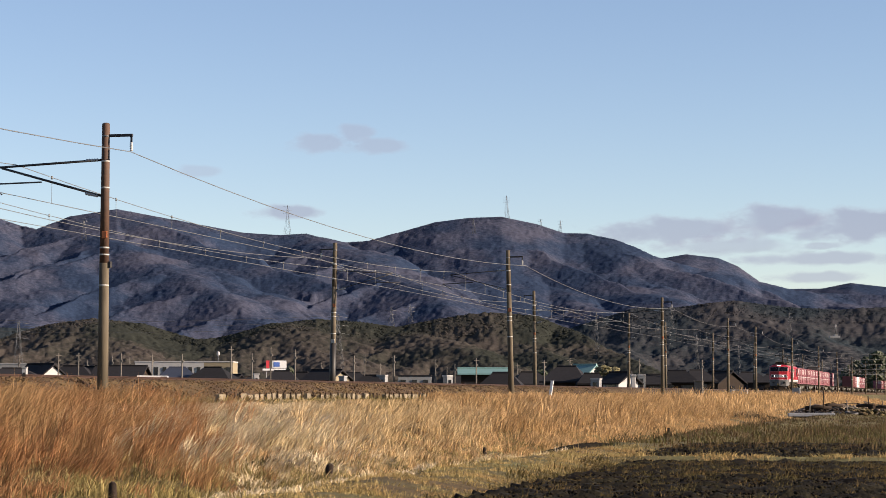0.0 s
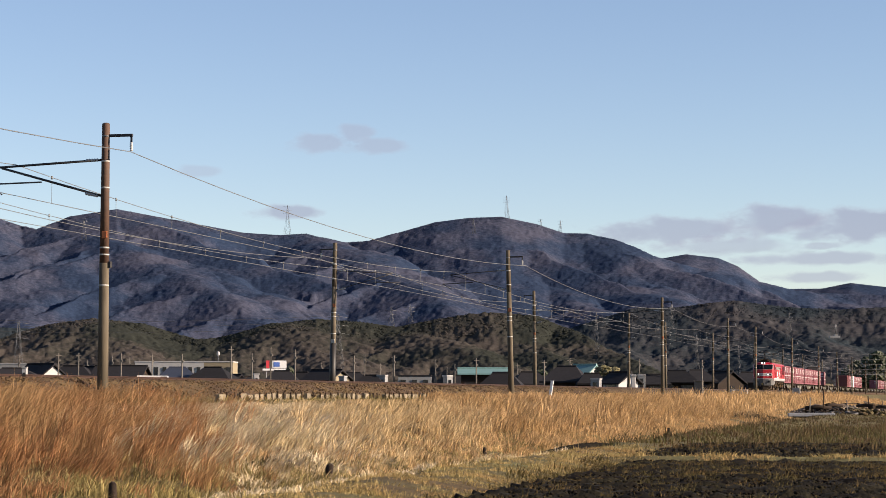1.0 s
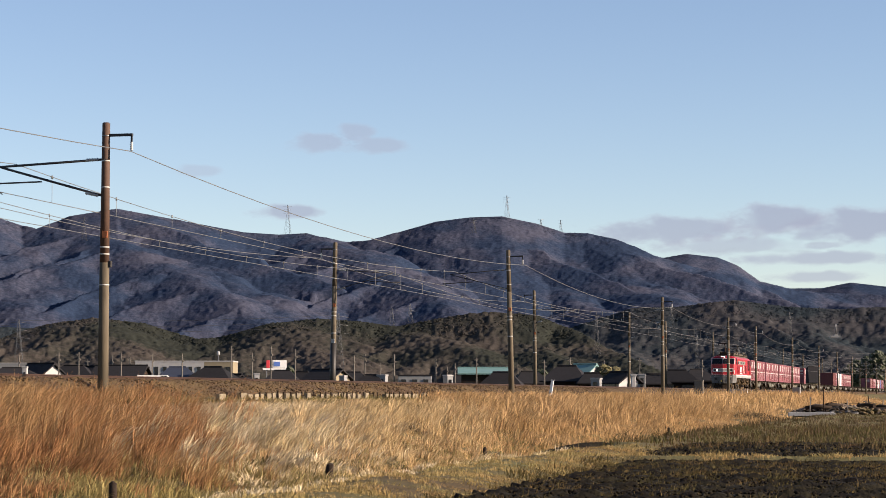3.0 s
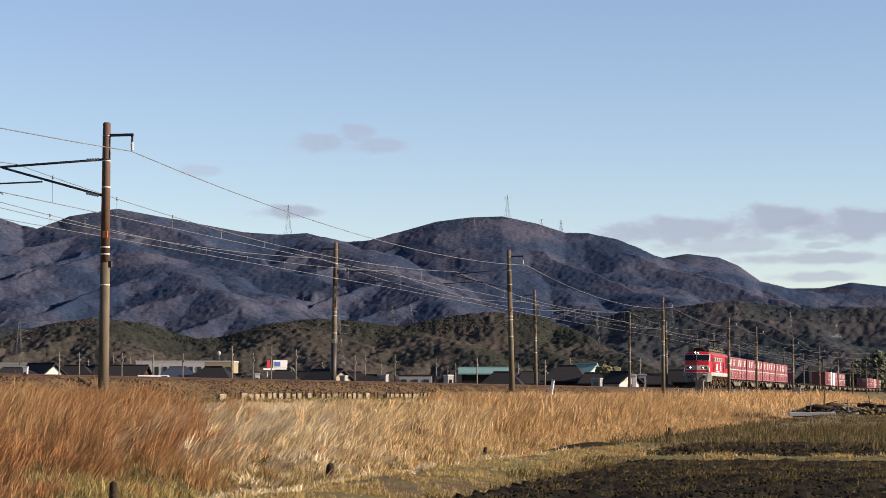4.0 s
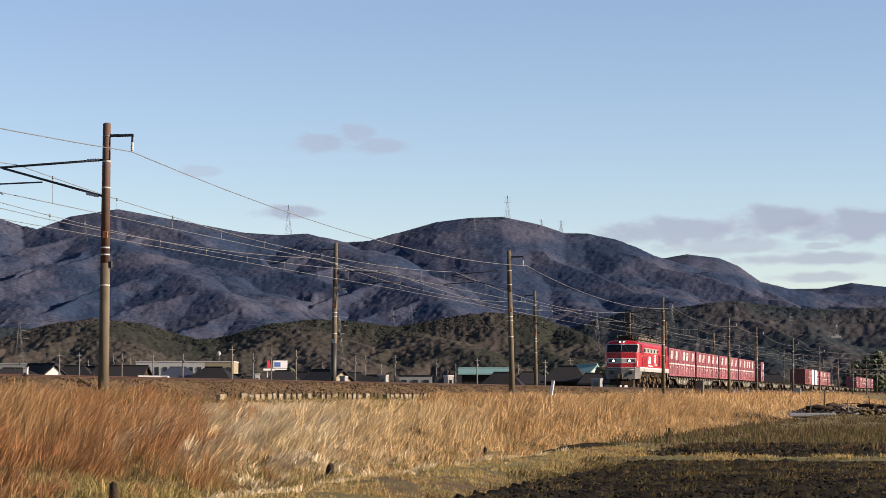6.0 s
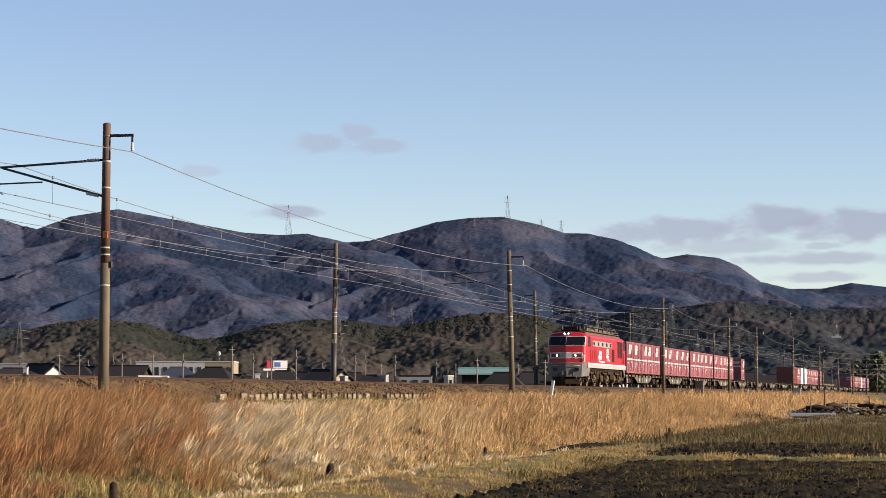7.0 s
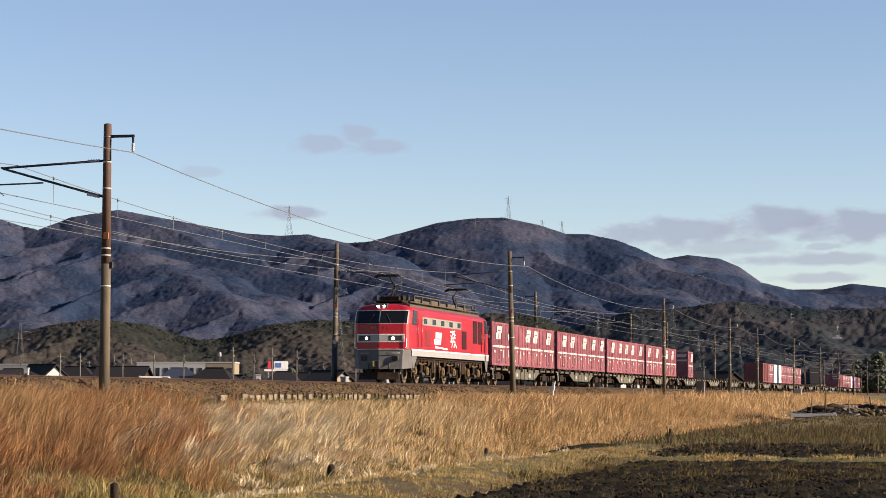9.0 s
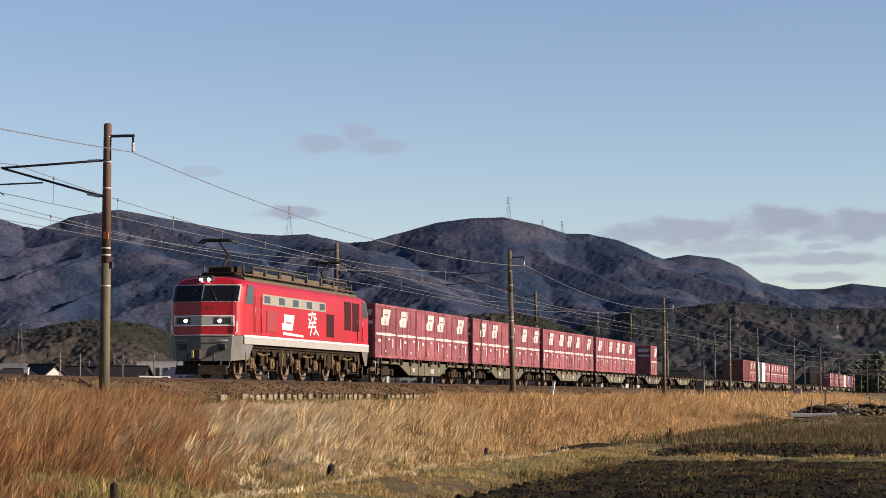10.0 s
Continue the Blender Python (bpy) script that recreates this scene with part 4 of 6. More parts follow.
for args in ((-10.72, 900, 1, 31, 6, (0.75, 0.85, 0.95)), (-1.32, 1500, 40, 60, 6, (0.75, 0.88)), (-0.85, 1500, 42, 62, 6, (0.75, 0.88)), (-3.98, 4150, 298, 352, 11, (0.7, 0.82, 0.94)),
             (1.63, 4190, 330, 374, 9, (0.7, 0.8, 0.9)), (2.50, 4200, 308, 330, 7, (0.8, 0.95)), (3.0, 4200, 298, 328, 8, (0.75, 0.93)), (0.78, 3950, 285, 312, 8, (0.7, 0.85)),
             (-9.12, 3900, 265, 306, 9, (0.7, 0.85, 0.95)), (-2.68, 900, 1, 34, 6, (0.75, 0.85, 0.95)), (3.91, 1100, 20, 42, 3.0, (0.75, 0.9)), (6.45, 1100, 8, 31, 2.8, (0.75, 0.9)),
             (8.78, 1500, 36, 56, 3.6, (0.7, 0.82, 0.94)), (7.5, 1300, 10, 30, 2.8, (0.75, 0.9)), (5.8, 2000, 60, 80, 5, (0.8,))):
    pylon(*args)

# small relay hut on the hill
x, y = bearing(9.9, 1850)
hut = thing("relay_station", "small white relay station with mast on the hill", "relay station", pose(x, y, 46, 0, 0, TURN))
part("hut", Shape().box((0, 0, 2.2), (8, 4, 1.6), 0.2).box((1, 0, 3.6), (2.6, 3, 1.8), 0.1), SHEET, hut)
part("mast", Shape().tube([(1, 0, 5), (1, 0, 13)], 0.35, 6), STEEL, hut)
part("dish", Shape().tube([(1.0, -0.6, 11.5), (1.0, -0.2, 11.5)], [0.9, 0.3], 10), PLASTER_W, hut)


# substation gantry wires seen behind the line
def span_wires(a, b, za, zb, n, gap, r, label):
    t = thing("power_line", label, "power line")
    for k in range(n):
        p, q = Vector((*a, za + k * gap)), Vector((*b, zb + k * gap))
        part("wire", Shape().tube(sagging(p, q, (q - p).length * 0.012, 10), r, 4, False), FARWIRE, t)
    return t


span_wires(bearing(6.0, 620), bearing(8.6, 560), 7, 8, 5, 1.3, 0.03, "bundle of thin power wires behind the railway")
span_wires(bearing(8.6, 560), bearing(11.5, 600), 8, 7, 5, 1.3, 0.03, "bundle of thin power wires behind the railway")
span_wires(bearing(-12.5, 900), bearing(-2.68, 900), 27, 29, 3, 2.2, 0.04, "thin transmission wires in front of the foothill")


def leafy(name, deg, dist, wide, high, z0, mat, label, n=260, size=0.35, trunk=True):
    """A tree or bush: trunk, limbs, and a crown of many small leaf clumps."""
    x, y = bearing(deg, dist)
    t = thing(name, label, "tree" if trunk else "bush", pose(x, y, z0))
    if trunk:
        part("trunk", Shape().tube([(0, 0, -0.3), (0.05, 0, high * 0.35), (0, 0.1, high * 0.8)], [0.28, 0.2, 0.05], 8), STUMP, t)
        for k in range(5):
            a = k * 1.3
            part("limb", Shape().tube([(0, 0, high * (0.3 + 0.08 * k)), (math.cos(a) * wide * 0.3, math.sin(a) * wide * 0.3, high * (0.45 + 0.08 * k))], [0.1, 0.03], 6), STUMP, t)
    a, u, q = rng.random(n) * 6.283, rng.random(n) ** 0.6, rng.random(n)
    lo = 0.2 if trunk else 0.0
    prof = np.sin(np.pi * np.clip(q * 0.85 + 0.12, 0, 1)) ** 0.7
    c = np.stack([np.cos(a) * u * prof * wide / 2, np.sin(a) * u * prof * wide / 2, high * (lo + (1 - lo) * q)], 1)
    v, f = clumps(c, size * rng.uniform(0.5, 1.4, n), 0.8, 0.5)
    me = bpy.data.meshes.new("crown")
    me.from_pydata([tuple(p) for p in v], [], [tuple(int(i) for i in g) for g in f])
    me.materials.append(mat)
    part("crown", me, None, t)
    return t


for deg, dist, wd, hg in ((10.45, 940, 9, 15), (10.7, 950, 9, 17), (10.95, 930, 10, 19), (11.2, 940, 10, 18), (11.45, 950, 10, 16.5), (10.25, 960, 8, 13)):
    leafy("tree", deg, dist, wd, hg, 0, BUSHLEAF, "dark evergreen tree among the far houses", 420, 0.85)
for deg, dist, wd, hg in ((4.1, 300, 3.4, 5.2), (4.35, 305, 3.2, 5.0), (-3.9, 420, 3, 6.5), (0.9, 420, 5, 6.4), (2.5, 430, 5, 6.2), (-8.6, 470, 6, 7)):
    leafy("tree", deg, dist, wd, hg, 0, TAN_LEAF if deg > 4 else BUSHLEAF, "yellow-brown autumn tree beside houses" if deg > 4 else "small dark tree between houses", 260, 0.4)


# ---- clouds: thin backdrop far behind the mountains ----
def cloud_material(seed, thick):
    m = bpy.data.materials.new("cloud")
    m.use_nodes = True
    n, l = m.node_tree.nodes, m.node_tree.links
    n.remove(n["Principled BSDF"])
    co = n.new("ShaderNodeTexCoord")
    sub = n.new("ShaderNodeVectorMath")
    sub.operation = "SUBTRACT"
    sub.inputs[1].default_value = (0.5, 0.5, 0.5)
    l.new(co.outputs["Generated"], sub.inputs[0])
    mul = n.new("ShaderNodeVectorMath")
    mul.operation = "MULTIPLY"
    mul.inputs[1].default_value = (2, 2, 0)
    l.new(sub.outputs[0], mul.inputs[0])
    ln = n.new("ShaderNodeVectorMath")
    ln.operation = "LENGTH"
    l.new(mul.outputs[0], ln.inputs[0])
    tex = n.new("ShaderNodeTexNoise")
    tex.noise_dimensions = "4D"
    tex.inputs["W"].default_value, tex.inputs["Scale"].default_value, tex.inputs["Detail"].default_value = seed, 0.012, 6
    mp = n.new("ShaderNodeMapping")
    mp.inputs["Scale"].default_value = (1, 2.2, 1)
    l.new(co.outputs["Object"], mp.inputs["Vector"])
    l.new(mp.outputs["Vector"], tex.inputs["Vector"])
    d = n.new("ShaderNodeMath")
    d.operation = "MULTIPLY_ADD"
    d.inputs[1].default_value = -0.75
    l.new(ln.outputs["Value"], d.inputs[0])
    l.new(tex.outputs["Fac"], d.inputs[2])
    rg = n.new("ShaderNodeMapRange")
    rg.interpolation_type = "SMOOTHSTEP"
    rg.inputs["From Min"].default_value, rg.inputs["From Max"].default_value = -0.12, 0.22
    rg.inputs["To Max"].default_value = thick * 1.12
    l.new(d.outputs[0], rg.inputs["Value"])
    tr, em, mx = n.new("ShaderNodeBsdfTransparent"), n.new("ShaderNodeEmission"), n.new("ShaderNodeMixShader")
    em.inputs["Color"].default_value, em.inputs["Strength"].default_value = (0.37, 0.42, 0.51, 1), 0.41
    tone = n.new("ShaderNodeMix")
    tone.data_type = "RGBA"
    tone.inputs["A"].default_value, tone.inputs["B"].default_value = (0.47, 0.50, 0.57, 1), (0.33, 0.39, 0.50, 1)
    l.new(rg.outputs["Result"], tone.inputs["Factor"])
    l.new(tone.outputs["Result"], em.inputs["Color"])
    l.new(rg.outputs["Result"], mx.inputs["Fac"])
    l.new(tr.outputs[0], mx.inputs[1])
    l.new(em.outputs[0], mx.inputs[2])
    l.new(mx.outputs[0], n["Material Output"].inputs["Surface"])
    return m


for i, (deg, up_deg, wd, hg, thick) in enumerate(((-3.25, 6.38, 130, 52, 0.42), (-1.75, 6.32, 150, 44, 0.40), (-2.32, 6.66, 90, 48, 0.40), (-6.4, 5.65, 120, 34, 0.3), (-4.1, 4.63, 170, 40, 0.6), (5.9, 4.15, 480, 75, 0.6), (8.4, 4.42, 300, 80, 0.65),
                                                   (10.6, 4.25, 420, 95, 0.65), (9.4, 3.42, 480, 38, 0.55), (9.3, 2.95, 300, 32, 0.5), (7.0, 3.75, 420, 50, 0.45), (9.6, 3.75, 120, 22, 0.45))):
    x, y = bearing(deg, 4880)
    S = Shape()
    wd, hg = wd * (1.4 if deg < 0 else 1.1), hg * 1.2
    nx, ny = 8, 3
    vs = [(-wd / 2 + wd * a / nx, -hg / 2 + hg * b_ / ny, 0) for a in range(nx + 1) for b_ in range(ny + 1)]
    S.add(vs, [(a * (ny + 1) + b_, (a + 1) * (ny + 1) + b_, (a + 1) * (ny + 1) + b_ + 1, a * (ny + 1) + b_ + 1) for a in range(nx) for b_ in range(ny)])
    cl = part("cloud", S, cloud_material(i * 3.7, thick), None, "", pose(x, y, 1.6 + 4880 * math.tan(radians(up_deg)), 90, 0, TURN - deg))
    tagged(cl, "thin grey-lavender cloud low over the mountains", "cloud", "", "structure")

# ---- small things beside the line ----
def post(x, y, h, lean_, label, mat=STUMP, r=0.06):
    z = float(ground_z(np.array(x), np.array(y)))
    t = thing("post", label, "post", pose(x, y, z - 0.08, lean_, lean_ * 0.6, random.uniform(0, 90)))
    part("shaft", Shape().tube([(0, 0, 0), (0.01, 0, h * 0.6), (0, 0.01, h), (0, 0, h + 0.02)], [r, r * 0.95, r * 0.85, r * 0.5], 9), mat, t)
    return t


post(-12.7, 32.0, 0.55, 3, "weathered wooden fence post in the grass", r=0.07)
post(-12.9, 44.3, 0.42, 14, "broken dark wooden stump in the dry grass", r=0.09)
post(-12.9, 44.6, 0.33, -22, "leaning dark wooden stump in the dry grass", r=0.06)
post(-13.0, 60.0, 0.40, 4, "short dark wooden post beside the ditch", r=0.06)
post(-12.7, 96.0, 0.5, 0, "dark wooden post at the edge of the weeds", r=0.07)
lean_post = thing("marker_post", "leaning white lineside marker post", "marker post", pose(-23.6, 126.6, 1.2, 0, 9, 0))
part("shaft", Shape().box((0, 0, 0.6), (0.16, 0.12, 1.2), 0.02), WHITE, lean_post)
part("cap", Shape().box((0, 0, 1.22), (0.19, 0.15, 0.05), 0.01), LIGHT_GREY, lean_post)


def cabinet(x, y, w, d, h, mat, label):
    z = float(ground_z(np.array(x), np.array(y))) - 0.02
    t = thing("relay_cabinet", label, "cabinet", pose(x, y, z))
    part("body", Shape().box((0, 0, h / 2), (w, d, h), 0.03), mat, t)
    part("lid", Shape().box((0, 0, h + 0.03), (w + 0.1, d + 0.1, 0.07), 0.02), mat, t)
    part("door", Shape().box((0, -d / 2 - 0.012, h / 2), (w * 0.85, 0.02, h * 0.82), 0.008), mat, t)
    return t


cabinet(-23.8, 200.5, 0.75, 0.6, 1.35, SLEEPER, "weathered concrete lineside cabinet beside the track")
cabinet(-23.6, 236.0, 1.3, 0.7, 0.65, LIGHT_GREY, "low grey cable box at the foot of a pole")
cabinet(-24.0, 231.0, 0.35, 0.3, 0.6, PLASTER_W, "small white lineside marker box")
cabinet(-23.4, 309.0, 1.05, 0.8, 1.05, LIGHT_GREY, "grey square relay cabinet beside the track")


def rubble(name, deg, dist, n, wide, high, mat, label):
    x, y = bearing(deg, dist)
    c = np.stack([x + rng.normal(0, wide / 3, n), y + rng.normal(0, wide / 3, n), np.zeros(n)], 1)
    rr = np.hypot(c[:, 0] - x, c[:, 1] - y) / wide
    c[:, 2] = 0.55 * high * np.exp(-5 * rr * rr)
    core = 10
    c[:core, :2] = (x, y) + rng.normal(0, wide / 7, (core, 2))
    c[:core, 2] = 0.0
    size = rng.uniform(0.06, 0.26, n)
    size[:core] = high * 0.34
    v, f = clumps(c, size, 0.6, 0.5)
    return mass(name, v, f, mat, label, "rubble")


rubble("rubble_heap", 9.45, 190, 260, 3.4, 1.2, ROCK, "heap of dark broken rubble and timber beside the weeds")
rubble("rubble_heap", 10.1, 185, 280, 3.8, 1.3, ROCK, "heap of dark debris and soil on fallow ground")
rubble("rubble_heap", 10.9, 195, 240, 4.2, 1.1, ROCK, "low heap of brown earth and debris")
rubble("rubble_heap", 9.95, 176, 16, 1.2, 0.5, EARTH, "tan earth lump among the rubble")
rubble("rubble_heap", 10.5, 183, 160, 5.0, 0.8, EARTH, "tan earth and stones among the dark debris")
rubble("rubble_heap", 9.7, 182, 90, 4.0, 1.0, STUMP, "dark broken timber and roots on the heap")
x, y = bearing(9.3, 163)
slab = thing("concrete_slab", "long pale concrete slab lying on the ground", "slab", pose(x, y, 0.1, 0, 0, TURN - 4))
part("slab", Shape().box((0, 0, 0.07), (3.3, 0.9, 0.26), 0.03), PLASTER_W, slab)
part("bearer", Shape().box((0, 0, -0.08), (2.6, 0.6, 0.12), 0.02), STUMP, slab)
for k in range(5):
    x, y = bearing(9.5 + 0.38 * k, 178 + 4 * (k % 3))
    lg = thing("log", "dark discarded log among the rubble", "log", pose(x, y, 0.55 + 0.15 * (k % 2), 0, 0, 20 + 37 * k))
    part("stem", Shape().tube([(-1.1, 0, 0), (0, 0, 0.1), (1.0, 0, 0.02)], [0.16, 0.14, 0.11], 8), STUMP, lg)
for k, (deg, dist, hgt) in enumerate(((9.25, 172, 1.5), (9.6, 176, 2.1), (10.2, 181, 1.3), (10.75, 186, 1.6), (11.05, 190, 1.2), (9.85, 186, 1.0))):
    x, y = bearing(deg, dist)
    st = thing("stake", "thin weathered wooden stake standing in the rubble", "stake", pose(x, y, -0.1, 3 * (k % 3) - 3, 4 - 3 * (k % 4), 0), "stakes in the rubble")
    part("shaft", Shape().tube([(0, 0, 0), (0, 0, hgt)], [0.06, 0.045], 6), STUMP if k % 2 else UPOLE, st)
for k in range(14):
    x, y = bearing(9.3 + 0.14 * k, 178 + 5 * (k % 4))
    pl = thing("plank", "weathered plank thrown on the rubble heap", "plank", pose(x, y, 0.55 + 0.10 * (k % 4), 8 * (k % 3) - 8, 10 * (k % 5) - 20, 47 * k), "planks on the rubble")
    part("board", Shape().box((0, 0, 0), (1.3 + 0.2 * (k % 4), 0.16, 0.05), 0.01), (STUMP, ROCK, PLASTER)[k % 3], pl)


for k, (x, y, r) in enumerate(((9.6, 176, 0.5), (10.3, 180, 0.42), (9.9, 174, 0.38))):
    px, py = bearing(x, y)
    ty = thing("tyre", "old black tyre lying among the rubble", "tyre", pose(px, py, 0.14, 8 * k, 5, 0), "tyres in the rubble")
    n = 18
    ty_s = Shape().loft([[((r + 0.13 * math.cos(a)) * math.cos(b_), (r + 0.13 * math.cos(a)) * math.sin(b_), 0.13 * math.sin(a)) for a in [i * math.pi / 4 for i in range(8)]] for b_ in [j * 2 * math.pi / n for j in range(n + 1)]], False)
    part("casing", ty_s, BLACK, ty)
# ---- the freight train ----
SPEED, NOSE_END = 25.41, 78.4    # metres a second towards -y; where the nose is at the end
movers = []                       # (thing, offset behind the nose)


def ring(w, z0, z1, r, y, inset=0.0, n=4):
    """A body section across the train: square foot, rounded shoulders."""
    w2 = w / 2 - inset
    pts = [(-w2, y, z0), (w2, y, z0)]
    for k in range(n + 1):
        a = k / n * math.pi / 2
        pts.append((w2 - r + r * math.cos(a), y, z1 - r * 0.55 + r * 0.55 * math.sin(a)))
    for k in range(n + 1):
        a = math.pi / 2 + k / n * math.pi / 2
        pts.append((-w2 + r + r * math.cos(a), y, z1 - r * 0.55 + r * 0.55 * math.sin(a)))
    return pts


def wheel_shape(r):
    sh = Shape()
    for s in (-1, 1):
        c = s * 0.60
        prof = [(0.03, r * 0.25), (0.035, r * 0.75), (0.065, r * 0.82), (0.065, r), (-0.05, r * 1.0), (-0.065, r * 1.04), (-0.06, r * 0.82), (-0.02, r * 0.7), (-0.03, r * 0.25)]
        n = 14
        secs = [[(c + s * a, q * math.cos(k * 2 * math.pi / n), q * math.sin(k * 2 * math.pi / n)) for k in range(n)] for a, q in prof]
        sh.loft(secs)
        for k in range(6):
            t = k * math.pi / 3
            sh.box((c + s * 0.05, math.cos(t) * r * 0.45, math.sin(t) * r * 0.45), (0.03, 0.06, 0.06))
    sh.tube([(-0.5, 0, 0), (0.5, 0, 0)], 0.08, 8)
    return sh


def locomotive():
    """Space: x across (+x is the sunny side), y behind the nose, z above the rail."""
    t = thing("locomotive", "bright red electric freight locomotive with white stripe and grey skirt", "locomotive")
    L = 18.9

    def plan(x):
        """How far the nose lies back at x: a blunt wedge with rounded corners."""
        x = abs(x)
        if x <= 1.02:
            return 0.28 * x
        q = min((x - 1.02) / 0.41, 1.0)
        return 0.286 + 0.55 * (1 - math.sqrt(max(0.0, 1 - q * q)))

    def lean(z):
        return 0.0 if z < 2.86 else 0.50 * (z - 2.86)

    xs = [-1.43, -1.425, -1.40, -1.34, -1.24, -1.12, -1.02, -0.5, 0, 0.5, 1.02, 1.12, 1.24, 1.34, 1.40, 1.425, 1.43]
    body = Shape()
    levels = []
    for z, k, d in ((1.30, 1, 0.14), (1.58, 1, 0.10), (1.62, 1, 0), (2.86, 1, 0), (3.44, 0.995, 0), (3.56, 0.965, 0.0), (3.67, 0.87, 0.02), (3.75, 0.70, 0.05), (3.80, 0.45, 0.12)):
        fr = [(x * k, plan(x) + lean(z) + d, z) for x in xs]
        levels.append(fr + [(-x, L - y, z) for x, y, z in fr])
    body.loft(levels)
    b = part("body", body, RED, t, "bright red painted body")

    def skin(x0, x1, z0, z1, out, thick=0.05, n=6):
        """A panel that follows the nose."""
        sh = Shape()
        grid = [[(x0 + (x1 - x0) * i / n, z0 + (z1 - z0) * j / 3) for i in range(n + 1)] for j in range(4)]
        top = [[(x, plan(x) + lean(z) - out, z) for x, z in row] for row in grid]
        low = [[(x, plan(x) + lean(z) - out + thick, z) for x, z in row] for row in grid]
        vs = [p for row in top for p in row] + [p for row in low for p in row]
        m = 4 * (n + 1)
        fs = []
        for j in range(3):
            for i in range(n):
                q = j * (n + 1) + i
                fs += [(q, q + 1, q + n + 2, q + n + 1), (m + q, m + q + n + 1, m + q + n + 2, m + q + 1)]
        rim = [i for i in range(n + 1)] + [j * (n + 1) + n for j in range(1, 4)] + [3 * (n + 1) + i for i in reversed(range(n))] + [j * (n + 1) for j in (2, 1)]
        fs += [(rim[i], rim[(i + 1) % len(rim)], m + rim[(i + 1) % len(rim)], m + rim[i]) for i in range(len(rim))]
        return sh.add(vs, fs)
    # roof slab
    part("roof", Shape().poly([(-1.16, 3.62), (1.16, 3.62), (1.12, 3.80), (0.9, 3.88), (-0.9, 3.88), (-1.12, 3.80)], 1.6, L - 1.6, 1), ROOFGEAR, t, "dusty brown roof")
    # nose: headlight band, lamps, windscreens
    for end, rot in ((0.0, 0), (L, 180)):
        e = pose(0, end, 0, 0, 0, rot)
        for s in (-1, 1):
            part("band_rim", skin(s * 0.012, s * 1.17, 1.95, 2.34, 0.012), WHITE, t, "white rim of the headlight band", e)
            part("light_band", skin(s * 0.012, s * 1.14, 1.98, 2.31, 0.018), LIGHT_GREY, t, "grey headlight band", e)
            part("lamp_recess", skin(s * 0.46, s * 1.06, 2.03, 2.26, 0.03), BLACK, t, "black lamp recess", e)
            yl = plan(0.66) - 0.035
            part("headlight", Shape().tube([(s * 0.66, yl + 0.02, 2.14), (s * 0.66, yl - 0.02, 2.14)], [0.072, 0.066], 16), LAMP if end == 0 else BLACK, t, "lit round headlight" if end == 0 else "", e)
            yr = plan(0.15) + lean(3.66) - 0.05
            part("roof_headlight", Shape().tube([(s * 0.15, yr, 3.68), (s * 0.15, yr - 0.05, 3.68)], [0.062, 0.056], 14), LAMP if end == 0 else BLACK, t, "lit headlight above the windscreen" if end == 0 else "", e)
            part("windscreen_frame", skin(s * 0.0, s * 1.31, 2.83, 3.50, 0.008, 0.03, 10), LIGHT_GREY, t, "pale windscreen frame", e)
            part("windscreen", skin(s * 0.03, s * 1.27, 2.87, 3.46, 0.015, 0.04, 10), GLASS, t, "dark windscreen pane", e)
            part("wiper", Shape().tube([(s * 0.55, plan(0.55) + lean(2.9) - 0.04, 2.88), (s * 0.30, plan(0.3) + lean(3.3) - 0.04, 3.30)], 0.012, 5), BLACK, t, "", e)
            part("grab_rail", Shape().tube([(s * 1.2, 0.31, 1.66), (s * 1.28, 0.29, 1.74), (s * 1.28, 0.29, 2.15)], 0.018, 6), WHITE, t, "white grab rail", e)
        part("roof_lamp_box", Shape().box((0, 0.56, 3.70), (0.60, 0.30, 0.26), 0.04), BLACK, t, "", e)
        for k in range(5):
            part("number_bar", Shape().box((-0.36 + 0.18 * k, plan(-0.36 + 0.18 * k) - 0.004, 2.62), (0.11, 0.012, 0.10)), DEEP_RED, t, "", e)
        # corner window of the cab side
        for s in (-1, 1):
            part("cab_window", Shape().poly([(0.80, 2.80), (1.72, 2.80), (1.80, 3.50), (1.10, 3.50)], s * 1.40, s * 1.437, 0), SIDEGLASS, t, "pale cab side window", e)
            part("cab_door", Shape().box((s * 1.428, 2.25, 2.45), (0.02, 0.62, 1.95), 0.008), RED, t, "", e)
            part("door_rail", Shape().tube([(s * 1.47, 1.86, 1.75), (s * 1.47, 1.86, 3.1)], 0.018, 6), DEEP_RED, t, "", e)
            part("door_rail", Shape().tube([(s * 1.47, 2.64, 1.75), (s * 1.47, 2.64, 3.1)], 0.018, 6), DEEP_RED, t, "", e)
        # grey skirt, buffer beam, coupler, plough
        skirt = Shape().loft([[(-1.12, 0.24, 1.60), (0, -0.07, 1.60), (1.12, 0.24, 1.60), (1.05, 0.28, 0.66), (0, -0.03, 0.66), (-1.05, 0.28, 0.66)],
                              [(-1.40, 0.58, 1.60), (0, 0.58, 1.60), (1.40, 0.58, 1.60), (1.34, 0.66, 0.70), (0, 0.66, 0.7), (-1.34, 0.66, 0.70)],
                              [(-1.435, 2.0, 1.48), (0, 2.0, 1.48), (1.435, 2.0, 1.48), (1.41, 1.25, 0.72), (0, 1.25, 0.72), (-1.41, 1.25, 0.72)]], False)
        skirt.f += [(0, 1, 4, 5), (1, 2, 3, 4)]
        part("skirt", skirt, GREY, t, "grey front skirt", e)
